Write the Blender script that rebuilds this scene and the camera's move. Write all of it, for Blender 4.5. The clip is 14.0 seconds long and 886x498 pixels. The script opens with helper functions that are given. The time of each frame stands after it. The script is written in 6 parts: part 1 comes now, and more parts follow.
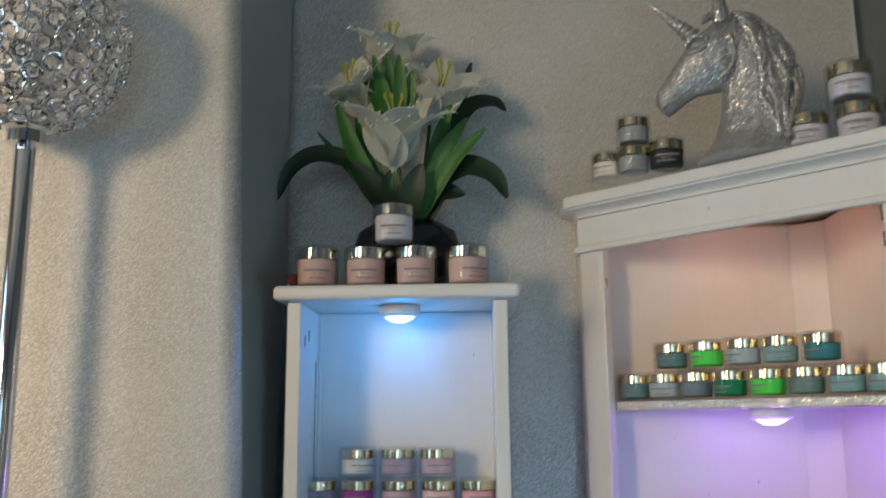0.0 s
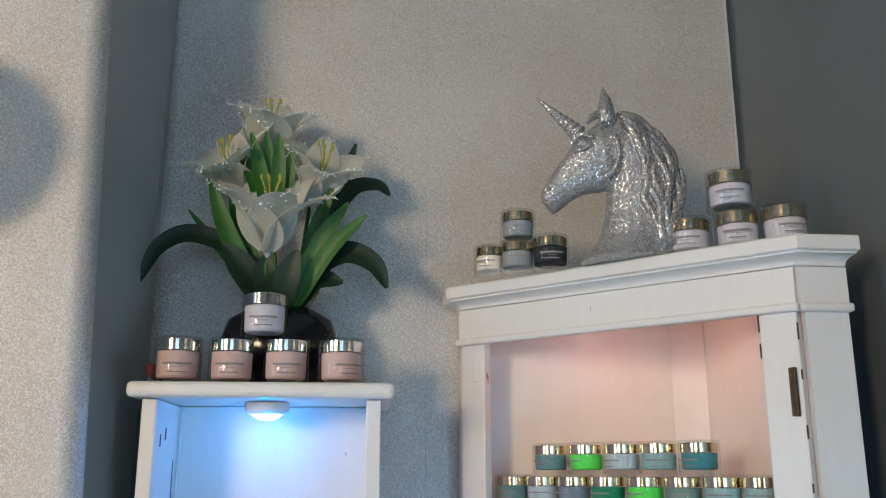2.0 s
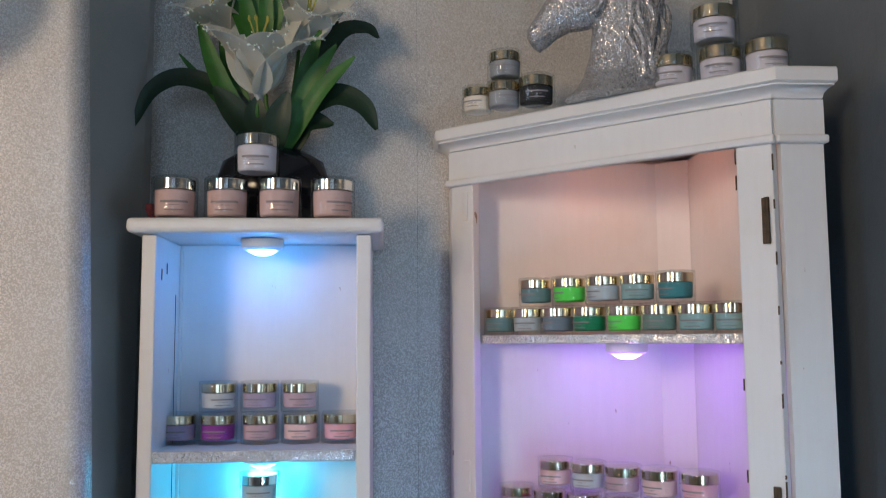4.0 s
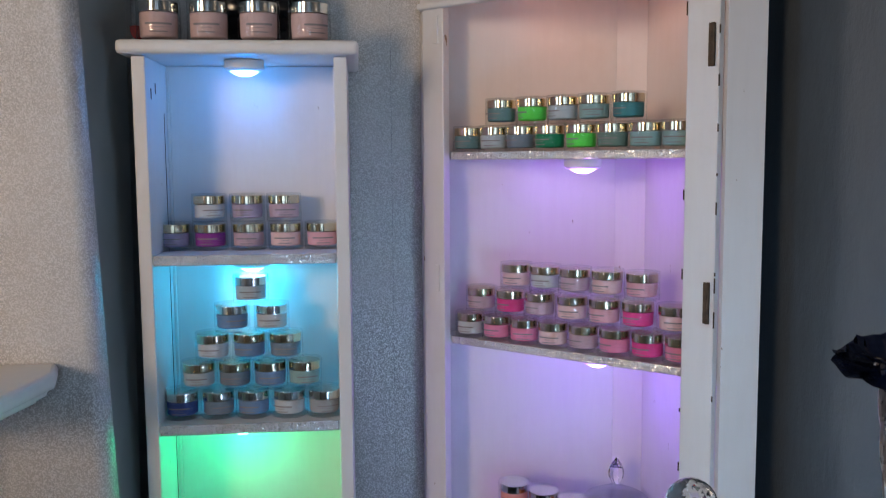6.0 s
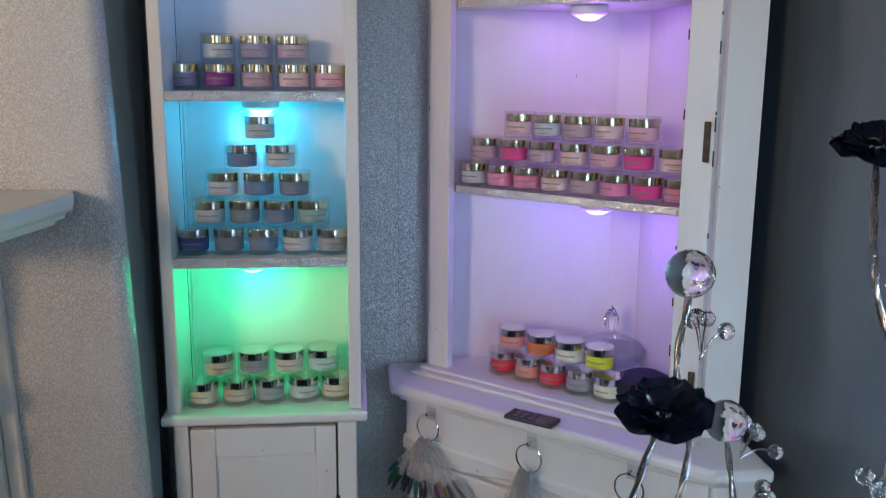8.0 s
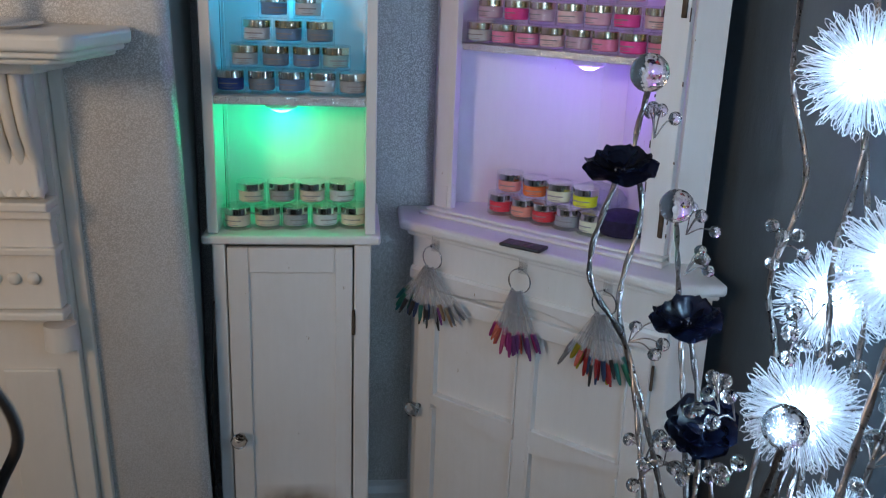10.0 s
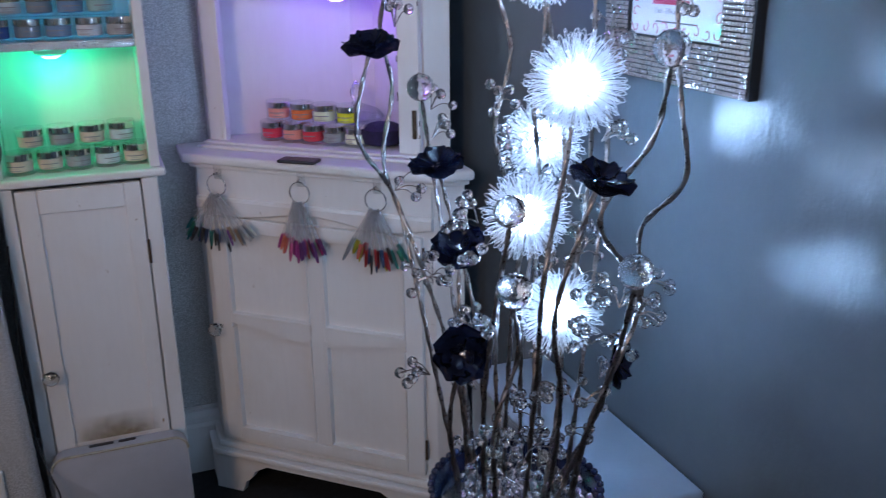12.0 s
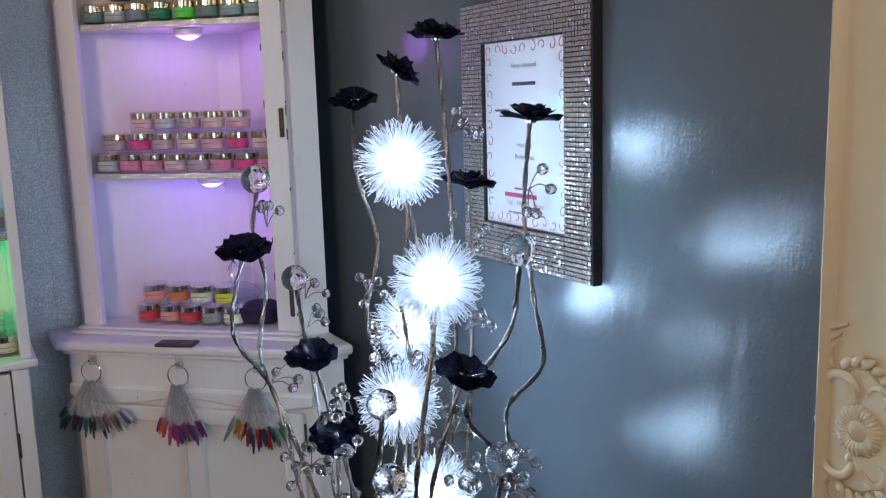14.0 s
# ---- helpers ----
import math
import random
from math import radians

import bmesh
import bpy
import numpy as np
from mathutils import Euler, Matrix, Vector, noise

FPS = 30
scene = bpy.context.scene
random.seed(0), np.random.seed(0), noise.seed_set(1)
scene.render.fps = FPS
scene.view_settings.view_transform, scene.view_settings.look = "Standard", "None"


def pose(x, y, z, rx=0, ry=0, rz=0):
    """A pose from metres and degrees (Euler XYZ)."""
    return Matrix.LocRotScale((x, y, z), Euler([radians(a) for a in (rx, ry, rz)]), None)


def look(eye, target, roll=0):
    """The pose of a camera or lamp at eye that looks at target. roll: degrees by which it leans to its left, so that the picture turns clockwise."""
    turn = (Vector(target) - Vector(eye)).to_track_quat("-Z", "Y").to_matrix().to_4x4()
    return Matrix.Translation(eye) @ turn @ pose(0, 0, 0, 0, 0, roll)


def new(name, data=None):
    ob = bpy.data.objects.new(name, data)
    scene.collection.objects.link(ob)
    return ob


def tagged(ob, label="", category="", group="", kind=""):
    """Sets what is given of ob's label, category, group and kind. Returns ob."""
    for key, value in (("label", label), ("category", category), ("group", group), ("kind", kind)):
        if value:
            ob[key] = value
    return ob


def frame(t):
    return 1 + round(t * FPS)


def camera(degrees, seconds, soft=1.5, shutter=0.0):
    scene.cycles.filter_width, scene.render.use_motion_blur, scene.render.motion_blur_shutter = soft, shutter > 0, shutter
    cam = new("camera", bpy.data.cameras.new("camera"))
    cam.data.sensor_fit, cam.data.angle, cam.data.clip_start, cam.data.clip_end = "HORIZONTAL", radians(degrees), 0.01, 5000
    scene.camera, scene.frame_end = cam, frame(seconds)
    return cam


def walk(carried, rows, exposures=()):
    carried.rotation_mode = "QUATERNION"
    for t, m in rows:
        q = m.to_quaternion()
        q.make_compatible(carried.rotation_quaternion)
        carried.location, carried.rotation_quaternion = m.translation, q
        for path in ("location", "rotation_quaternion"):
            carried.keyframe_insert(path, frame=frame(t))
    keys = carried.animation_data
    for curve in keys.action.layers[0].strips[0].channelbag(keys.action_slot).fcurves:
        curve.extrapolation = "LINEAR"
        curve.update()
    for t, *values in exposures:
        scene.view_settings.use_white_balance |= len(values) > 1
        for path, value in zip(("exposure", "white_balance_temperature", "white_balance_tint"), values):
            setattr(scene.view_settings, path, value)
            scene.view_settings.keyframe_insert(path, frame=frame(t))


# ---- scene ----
cam = camera(53.0, 14.0, soft=1.1, shutter=0.3)
PATH = [
    (0, (0.041, 0.021, 1.527), (-0.04, 1.983, 1.909), -0.5),
    (0.5, (0.069, -0.01, 1.549), (0.114, 1.923, 2.059), 0.2),
    (1, (0.07, -0.013, 1.558), (0.198, 1.902, 2.122), 0.7),
    (1.5, (0.068, 0.021, 1.583), (0.202, 1.944, 2.118), 0.7),
    (2, (0.068, 0.065, 1.603), (0.22, 1.998, 2.091), -0.0),
    (2.5, (0.077, 0.062, 1.597), (0.226, 2.004, 2.052), -0.3),
    (3, (0.085, 0.052, 1.564), (0.229, 2.004, 1.977), -0.0),
    (3.2, (0.096, 0.056, 1.546), (0.229, 2.015, 1.923), 0.0),
    (5.3, (0.1, -0.045, 1.573), (0.255, 1.946, 1.467), -1.0),
    (5.5, (0.093, -0.056, 1.564), (0.26, 1.932, 1.423), -0.8),
    (6, (0.094, -0.083, 1.542), (0.282, 1.898, 1.343), -0.4),
    (6.5, (0.1, -0.097, 1.515), (0.294, 1.878, 1.266), -0.1),
    (7, (0.092, -0.106, 1.491), (0.29, 1.864, 1.212), 0.2),
    (7.5, (0.084, -0.113, 1.465), (0.275, 1.849, 1.128), 0.3),
    (8, (0.071, -0.13, 1.435), (0.27, 1.821, 1.041), 0.5),
    (8.2, (0.066, -0.143, 1.426), (0.27, 1.802, 1.006), 0.9),
    (10.3, (0.03, -0.404, 1.345), (0.231, 1.495, 0.751), 2.3),
    (10.5, (0.022, -0.433, 1.334), (0.24, 1.465, 0.743), 2.5),
    (11, (0.033, -0.489, 1.318), (0.246, 1.407, 0.721), 1.0),
    (11.5, (-0.01, -0.541, 1.307), (0.335, 1.318, 0.656), -0.8),
    (11.8, (-0.023, -0.596, 1.293), (0.562, 1.208, 0.659), -1.0),
    (12, (-0.025, -0.608, 1.298), (0.659, 1.16, 0.659), -0.6),
    (12.2, (-0.035, -0.626, 1.307), (0.714, 1.125, 0.679), -0.9),
    (12.5, (-0.049, -0.652, 1.321), (0.791, 1.073, 0.757), -1.4),
    (13, (-0.059, -0.692, 1.343), (0.891, 1.019, 0.933), -1.7),
    (13.5, (-0.063, -0.709, 1.369), (0.887, 1.02, 1.041), -1.9),
    (14, (-0.027, -0.661, 1.372), (0.925, 1.066, 1.041), -1.7),
]
EXPOSURES = [(0, -0.12, 6200, -6), (0.5, 0.28, 6100, -4), (1, 0.32, 5950, -3), (3, 0.24, 5900, 1), (5.3, -0.28, 5950, 8), (8, -0.18, 6000, 4), (10.5, -0.38, 5800, 4), (11.5, -0.38, 5550, 14), (12, -0.32, 5600, 15), (13, -0.33, 6700, 12), (14, -0.28, 6350, 10)]
walk(cam, [(t, look(eye, target, roll)) for t, eye, target, roll in PATH], EXPOSURES)

# ---- light and exposure ----
world = bpy.data.worlds.new("world")
world.use_nodes = True
world.node_tree.nodes["Background"].inputs["Color"].default_value = (0.45, 0.55, 0.75, 1)
world.node_tree.nodes["Background"].inputs["Strength"].default_value = 0.3
scene.world = world


def area_lamp(name, m, sx, sy, power, color, spread=180):
    data = bpy.data.lights.new(name, "AREA")
    data.shape, data.size, data.size_y, data.energy, data.color = "RECTANGLE", sx, sy, power, color
    data.spread = radians(spread)
    ob = new(name, data)
    ob.matrix_world = m
    return ob


def bulb(name, place, radius, power, color):
    data = bpy.data.lights.new(name, "POINT")
    data.shadow_soft_size, data.energy, data.color = radius, power, color
    ob = new(name, data)
    ob.location = place
    return ob


# Unseen windows behind and beside the camera: warm late light and cool sky light.
area_lamp("window_light_warm", look((-2.16, -2.05, 2.12), (-0.2, 1.2, 1.95)), 0.75, 0.8, 16.5, (1.0, 0.68, 0.43), 80)
# Added narrow warm lamp that makes the low sun on the chimney breast.
area_lamp("chimney_sun_fill", look((-1.72, -2.58, 1.75), (-1.7, 1.2, 1.45)), 0.2, 0.9, 5.0, (1.0, 0.54, 0.25), 44)
for x in (-0.24, 0.36):
    area_lamp("window_light_sky", look((x, -2.58, 1.75), (x, 1.2, 2.5)), 0.5, 1.2, 1.4, (0.62, 0.78, 1.0), 84)
# Added cool fill from the left for the corner cabinet and dark wall.
area_lamp("side_fill", look((-2.17, 0.15, 1.85), (0.7, 1.0, 1.9)), 1.2, 1.1, 9, (0.58, 0.76, 1.0), 130)

# ---- materials ----
MATS = {}


def nodes_of(name):
    m = bpy.data.materials.new(name)
    m.use_nodes = True
    nt = m.node_tree
    return m, nt, nt.nodes["Principled BSDF"]


def link(nt, a, b):
    nt.links.new(a, b)


def coords(nt):
    return nt.nodes.new("ShaderNodeTexCoord").outputs["Object"]


def noise_tex(nt, scale, detail=4.0, rough=0.6, stretch=None):
    n = nt.nodes.new("ShaderNodeTexNoise")
    n.inputs["Scale"].default_value, n.inputs["Detail"].default_value, n.inputs["Roughness"].default_value = scale, detail, rough
    src = coords(nt)
    if stretch:
        mp = nt.nodes.new("ShaderNodeMapping")
        mp.inputs["Scale"].default_value = stretch
        link(nt, src, mp.inputs["Vector"])
        src = mp.outputs["Vector"]
    link(nt, src, n.inputs["Vector"])
    return n.outputs["Fac"]


def ramp(nt, fac, stops):
    r = nt.nodes.new("ShaderNodeValToRGB")
    els = r.color_ramp.elements
    while len(els) < len(stops):
        els.new(0.5)
    for e, (p, c) in zip(els, stops):
        e.position, e.color = p, (*c, 1)
    link(nt, fac, r.inputs["Fac"])
    return r.outputs["Color"]


def mixed(nt, fac, a, b, kind="MIX"):
    m = nt.nodes.new("ShaderNodeMix")
    m.data_type, m.blend_type = "RGBA", kind
    if isinstance(fac, float):
        m.inputs["Factor"].default_value = fac
    else:
        link(nt, fac, m.inputs["Factor"])
    for sock, v in (("A", a), ("B", b)):
        s = [i for i in m.inputs if i.name == sock and i.type == "RGBA"][0]
        if isinstance(v, tuple):
            s.default_value = (*v, 1)
        else:
            link(nt, v, s)
    return [o for o in m.outputs if o.type == "RGBA"][0]


def bumped(nt, p, height, strength, distance=0.002):
    b = nt.nodes.new("ShaderNodeBump")
    b.inputs["Strength"].default_value, b.inputs["Distance"].default_value = strength, distance
    link(nt, height, b.inputs["Height"])
    link(nt, b.outputs["Normal"], p.inputs["Normal"])


def surface(name, color, rough=0.5, metal=0.0, vary=0.15, scale=8.0, grain=120.0, bump=0.1, stretch=None, tint=None):
    """A plain material with soft large stains, fine grain and slight relief."""
    if name in MATS:
        return MATS[name]
    m, nt, p = nodes_of(name)
    big = noise_tex(nt, scale, 5.0, 0.6, stretch)
    dark = tuple(c * (1 - vary) for c in color)
    lite = tint or tuple(min(1, c * (1 + vary * 0.6)) for c in color)
    col = ramp(nt, big, [(0.3, dark), (0.7, lite)])
    fine = noise_tex(nt, grain, 3.0, 0.7, stretch)
    col = mixed(nt, 0.25 * min(1, vary * 4), col, ramp(nt, fine, [(0.35, dark), (0.65, lite)]))
    link(nt, col, p.inputs["Base Color"])
    p.inputs["Metallic"].default_value = metal
    r = nt.nodes.new("ShaderNodeMapRange")
    r.inputs["To Min"].default_value, r.inputs["To Max"].default_value = max(0.02, rough - 0.08), min(1, rough + 0.1)
    link(nt, fine, r.inputs["Value"])
    link(nt, r.outputs["Result"], p.inputs["Roughness"])
    bumped(nt, p, fine, bump)
    MATS[name] = m
    return m


def glittered(name, base, flake, size, amount=0.55, rough=0.35, relief=0.6, metal=0.55):
    """Glitter: many tiny flakes, each tilted its own way."""
    if name in MATS:
        return MATS[name]
    m, nt, p = nodes_of(name)
    v = nt.nodes.new("ShaderNodeTexVoronoi")
    v.inputs["Scale"].default_value = 1.0 / size
    link(nt, coords(nt), v.inputs["Vector"])
    sep = nt.nodes.new("ShaderNodeSeparateColor")
    link(nt, v.outputs["Color"], sep.inputs["Color"])
    big = ramp(nt, noise_tex(nt, 6.0, 6.0, 0.65), [(0.3, tuple(c * 0.86 for c in base)), (0.7, tuple(min(1, c * 1.1) for c in base))])
    pick = nt.nodes.new("ShaderNodeMath")
    pick.operation = "GREATER_THAN"
    pick.inputs[1].default_value = 1 - amount
    link(nt, sep.outputs["Red"], pick.inputs[0])
    link(nt, mixed(nt, pick.outputs["Value"], big, flake), p.inputs["Base Color"])
    mm = nt.nodes.new("ShaderNodeMath")
    mm.operation = "MULTIPLY"
    mm.inputs[1].default_value = metal
    link(nt, pick.outputs["Value"], mm.inputs[0])
    link(nt, mm.outputs["Value"], p.inputs["Metallic"])
    p.inputs["Roughness"].default_value = rough
    geo = nt.nodes.new("ShaderNodeNewGeometry")
    sub = nt.nodes.new("ShaderNodeVectorMath")
    sub.operation = "SUBTRACT"
    sub.inputs[1].default_value = (0.5, 0.5, 0.5)
    link(nt, v.outputs["Color"], sub.inputs[0])
    sc = nt.nodes.new("ShaderNodeVectorMath")
    sc.operation = "SCALE"
    sc.inputs["Scale"].default_value = relief
    link(nt, sub.outputs["Vector"], sc.inputs[0])
    add = nt.nodes.new("ShaderNodeVectorMath")
    add.operation = "ADD"
    link(nt, geo.outputs["Normal"], add.inputs[0])
    link(nt, sc.outputs["Vector"], add.inputs[1])
    nrm = nt.nodes.new("ShaderNodeVectorMath")
    nrm.operation = "NORMALIZE"
    link(nt, add.outputs["Vector"], nrm.inputs[0])
    link(nt, nrm.outputs["Vector"], p.inputs["Normal"])
    MATS[name] = m
    return m


def clear(name, color=(1, 1, 1), rough=0.02, ior=1.45):
    if name in MATS:
        return MATS[name]
    m, nt, p = nodes_of(name)
    p.inputs["Base Color"].default_value = (*color, 1)
    p.inputs["Transmission Weight"].default_value = 1.0
    p.inputs["Roughness"].default_value, p.inputs["IOR"].default_value = rough, ior
    MATS[name] = m
    return m


def thin_clear(name, color, rough=0.04, least=0.035):
    """Thin clear plastic: seen through, with a gloss."""
    m, nt, p = nodes_of(name)
    tr = nt.nodes.new("ShaderNodeBsdfTransparent")
    tr.inputs["Color"].default_value = (*color, 1)
    gl = nt.nodes.new("ShaderNodeBsdfGlossy")
    gl.inputs["Roughness"].default_value = rough
    lw = nt.nodes.new("ShaderNodeLayerWeight")
    lw.inputs["Blend"].default_value = 0.5
    fr = nt.nodes.new("ShaderNodeMapRange")
    pw = nt.nodes.new("ShaderNodeMath")
    pw.operation = "POWER"
    pw.inputs[1].default_value = 4.0
    link(nt, lw.outputs["Facing"], pw.inputs[0])
    link(nt, pw.outputs["Value"], fr.inputs["Value"])
    fr.inputs["To Min"].default_value, fr.inputs["To Max"].default_value = least, 0.6
    mx = nt.nodes.new("ShaderNodeMixShader")
    link(nt, fr.outputs["Result"], mx.inputs["Fac"])
    link(nt, tr.outputs["BSDF"], mx.inputs[1])
    link(nt, gl.outputs["BSDF"], mx.inputs[2])
    link(nt, mx.outputs["Shader"], nt.nodes["Material Output"].inputs["Surface"])
    return m


def glowing(name, color, strength):
    if name in MATS:
        return MATS[name]
    m, nt, p = nodes_of(name)
    p.inputs["Base Color"].default_value = (*color, 1)
    p.inputs["Emission Color"].default_value = (*color, 1)
    p.inputs["Emission Strength"].default_value = strength
    MATS[name] = m
    return m


def white_paint(name, color=(0.74, 0.735, 0.72), rough=0.42, chip=0.715):
    """Brush-painted white wood with faint streaks, grime and small chips."""
    if name in MATS:
        return MATS[name]
    m, nt, p = nodes_of(name)
    streak = noise_tex(nt, 14.0, 5.0, 0.6, (6.0, 6.0, 0.7))
    col = ramp(nt, streak, [(0.3, tuple(c * 0.965 for c in color)), (0.7, color)])
    grime = noise_tex(nt, 5.0, 6.0, 0.7)
    col = mixed(nt, ramp(nt, grime, [(0.5, (0, 0, 0)), (0.85, (0.35, 0.35, 0.35))]), col, (0.55, 0.5, 0.42))
    worn = noise_tex(nt, 55.0, 4.0, 0.65, (1.0, 1.0, 0.35))
    col = mixed(nt, ramp(nt, worn, [(chip, (0, 0, 0)), (chip + 0.02, (1, 1, 1))]), col, (0.3, 0.22, 0.14))
    link(nt, col, p.inputs["Base Color"])
    p.inputs["Roughness"].default_value = rough
    bumped(nt, p, streak, 0.05, 0.0006)
    MATS[name] = m
    return m


WALLPAPER = glittered("silver_glitter_wallpaper", (0.47, 0.46, 0.435), (0.68, 0.67, 0.65), 0.0014, 0.40, 0.40, 0.44, 0.38)
DARK_WALL = surface("slate_grey_wall_paint", (0.106, 0.127, 0.146), 0.20, 0.0, 0.12, 3.0, 70.0, 0.14)
nt_wall = DARK_WALL.node_tree
shell_wall = nt_wall.nodes["Principled BSDF"]
bumped(nt_wall, shell_wall, noise_tex(nt_wall, 190.0, 2.0, 0.5), 0.6, 0.00042)
below = shell_wall.inputs["Normal"].links[0].from_node
for strength, distance, height in ((0.5, 0.0034, noise_tex(nt_wall, 22.0, 6.0, 0.6, (1.0, 1.0, 0.45))), (0.8, 0.012, noise_tex(nt_wall, 3.2, 2.0, 0.5))):
    wave = nt_wall.nodes.new("ShaderNodeBump")
    wave.inputs["Strength"].default_value, wave.inputs["Distance"].default_value = strength, distance
    link(nt_wall, height, wave.inputs["Height"])
    link(nt_wall, wave.outputs["Normal"], below.inputs["Normal"])
    below = wave
SIDE_PAINT = surface("satin_grey_paint", (0.36, 0.385, 0.385), 0.4, 0.0, 0.12, 4.0, 90.0, 0.08)
PLAIN_WALL = surface("pale_plaster", (0.55, 0.55, 0.55), 0.8)
CEILING = surface("ceiling_paint", (0.75, 0.75, 0.74), 0.85, vary=0.05)
CARPET = surface("black_carpet", (0.016, 0.017, 0.02), 0.95, 0.0, 0.6, 60.0, 420.0, 1.0)
WHITE = white_paint("worn_white_paint")
CREAM = white_paint("cream_paint", (0.76, 0.63, 0.40), 0.45, 0.9)
GLITTER_EDGE = glittered("silver_glitter_tape", (0.45, 0.45, 0.45), (0.75, 0.75, 0.75), 0.0009, 0.5, 0.25, 0.6, 0.9)
GOLD = surface("polished_gold_lid", (0.84, 0.71, 0.49), 0.10, 1.0, 0.05, 40.0, 300.0, 0.02)
SILVER = surface("polished_silver_lid", (0.88, 0.84, 0.77), 0.10, 1.0, 0.04, 40.0, 300.0, 0.02)
CHROME = surface("chrome", (0.8, 0.8, 0.82), 0.07, 1.0, 0.03, 40.0, 300.0, 0.01)
ACRYLIC = thin_clear("clear_acrylic", (0.93, 0.95, 0.95))
CRYSTAL = clear("cut_crystal", (1.0, 1.0, 1.0), 0.0, 1.42)
BRASS = surface("aged_brass", (0.42, 0.30, 0.16), 0.4, 1.0)
RUST = surface("rusty_iron", (0.10, 0.07, 0.045), 0.7, 0.4, 0.5, 60.0)
BLACK_METAL = surface("black_metal", (0.012, 0.012, 0.013), 0.4)
INK = surface("grey_print", (0.06, 0.06, 0.07), 0.6)
PRINT = surface("pale_grey_print", (0.27, 0.25, 0.26), 0.6)

# ---- mesh helpers ----


def box(bm, x0, x1, y0, y1, z0, z1, bevel=0.0, seg=2):
    vs = [bm.verts.new((x, y, z)) for x in (x0, x1) for y in (y0, y1) for z in (z0, z1)]
    fs = [bm.faces.new([vs[i] for i in q]) for q in ((0, 1, 3, 2), (4, 6, 7, 5), (0, 4, 5, 1), (2, 3, 7, 6), (0, 2, 6, 4), (1, 5, 7, 3))]
    if bevel:
        bmesh.ops.bevel(bm, geom=list({e for f in fs for e in f.edges}), offset=bevel, segments=seg, affect="EDGES", profile=0.5)
    return bm


def boxed(*a, **k):
    return box(bmesh.new(), *a, **k)


def prism(bm, pts, z0, z1, bevel=0.0, seg=2):
    """An upright block over a polygon given counter-clockwise."""
    lo = [bm.verts.new((x, y, z0)) for x, y in pts]
    hi = [bm.verts.new((x, y, z1)) for x, y in pts]
    n = len(pts)
    fs = [bm.faces.new(lo[::-1]), bm.faces.new(hi)] + [bm.faces.new((lo[i], lo[(i + 1) % n], hi[(i + 1) % n], hi[i])) for i in range(n)]
    if bevel:
        bmesh.ops.bevel(bm, geom=list({e for f in fs for e in f.edges}), offset=bevel, segments=seg, affect="EDGES", profile=0.5)
    return bm


def lathe(bm, profile, n=24, cap=True, centre=(0, 0, 0)):
    """A turned shape from (radius, height) pairs, bottom to top."""
    rings = []
    for r, z in profile:
        if r < 1e-6:
            rings.append([bm.verts.new((centre[0], centre[1], centre[2] + z))])
        else:
            rings.append([bm.verts.new((centre[0] + r * math.cos(2 * math.pi * k / n), centre[1] + r * math.sin(2 * math.pi * k / n), centre[2] + z)) for k in range(n)])
    for a, b in zip(rings, rings[1:]):
        for k in range(n):
            q = [a[k % len(a)], a[(k + 1) % len(a)], b[(k + 1) % len(b)], b[k % len(b)]]
            q = list(dict.fromkeys(q))
            if len(q) > 2:
                bm.faces.new(q)
    if cap:
        if len(rings[0]) > 1:
            bm.faces.new(rings[0][::-1])
        if len(rings[-1]) > 1:
            bm.faces.new(rings[-1])
    return bm


def tube(bm, pts, radius, n=8, tip=None):
    """A round bar along points, with a radius or one for each point."""
    pts = [Vector(p) for p in pts]
    rad = radius if isinstance(radius, (list, tuple)) else [radius] * len(pts)
    side = None
    rings = []
    for i, p in enumerate(pts):
        d = (pts[min(i + 1, len(pts) - 1)] - pts[max(i - 1, 0)]).normalized()
        if side is None:
            side = d.orthogonal().normalized()
        side = (side - d * side.dot(d)).normalized()
        other = d.cross(side)
        rings.append([bm.verts.new(p + rad[i] * (math.cos(2 * math.pi * k / n) * side + math.sin(2 * math.pi * k / n) * other)) for k in range(n)])
    for a, b in zip(rings, rings[1:]):
        for k in range(n):
            bm.faces.new((a[k], a[(k + 1) % n], b[(k + 1) % n], b[k]))
    bm.faces.new(rings[0][::-1])
    bm.faces.new(rings[-1])
    return bm


def spline(pts, steps=6):
    """Points of a smooth curve through pts."""
    pts = [Vector(p) for p in pts]
    ext = [2 * pts[0] - pts[1], *pts, 2 * pts[-1] - pts[-2]]
    out = []
    for a, b, c, d in zip(ext, ext[1:], ext[2:], ext[3:]):
        for k in range(steps):
            t = k / steps
            out.append(0.5 * (2 * b + (c - a) * t + (2 * a - 5 * b + 4 * c - d) * t * t + (3 * b - a - 3 * c + d) * t**3))
    return out + [pts[-1]]


def ball(bm, centre, r, n=10, m=7, squash=(1, 1, 1)):
    made = bmesh.ops.create_uvsphere(bm, u_segments=n, v_segments=m, radius=r)
    for v in made["verts"]:
        v.co = Vector((v.co.x * squash[0], v.co.y * squash[1], v.co.z * squash[2])) + Vector(centre)
    return bm


def placed(bm, m):
    bmesh.ops.transform(bm, matrix=m, verts=bm.verts)
    return bm


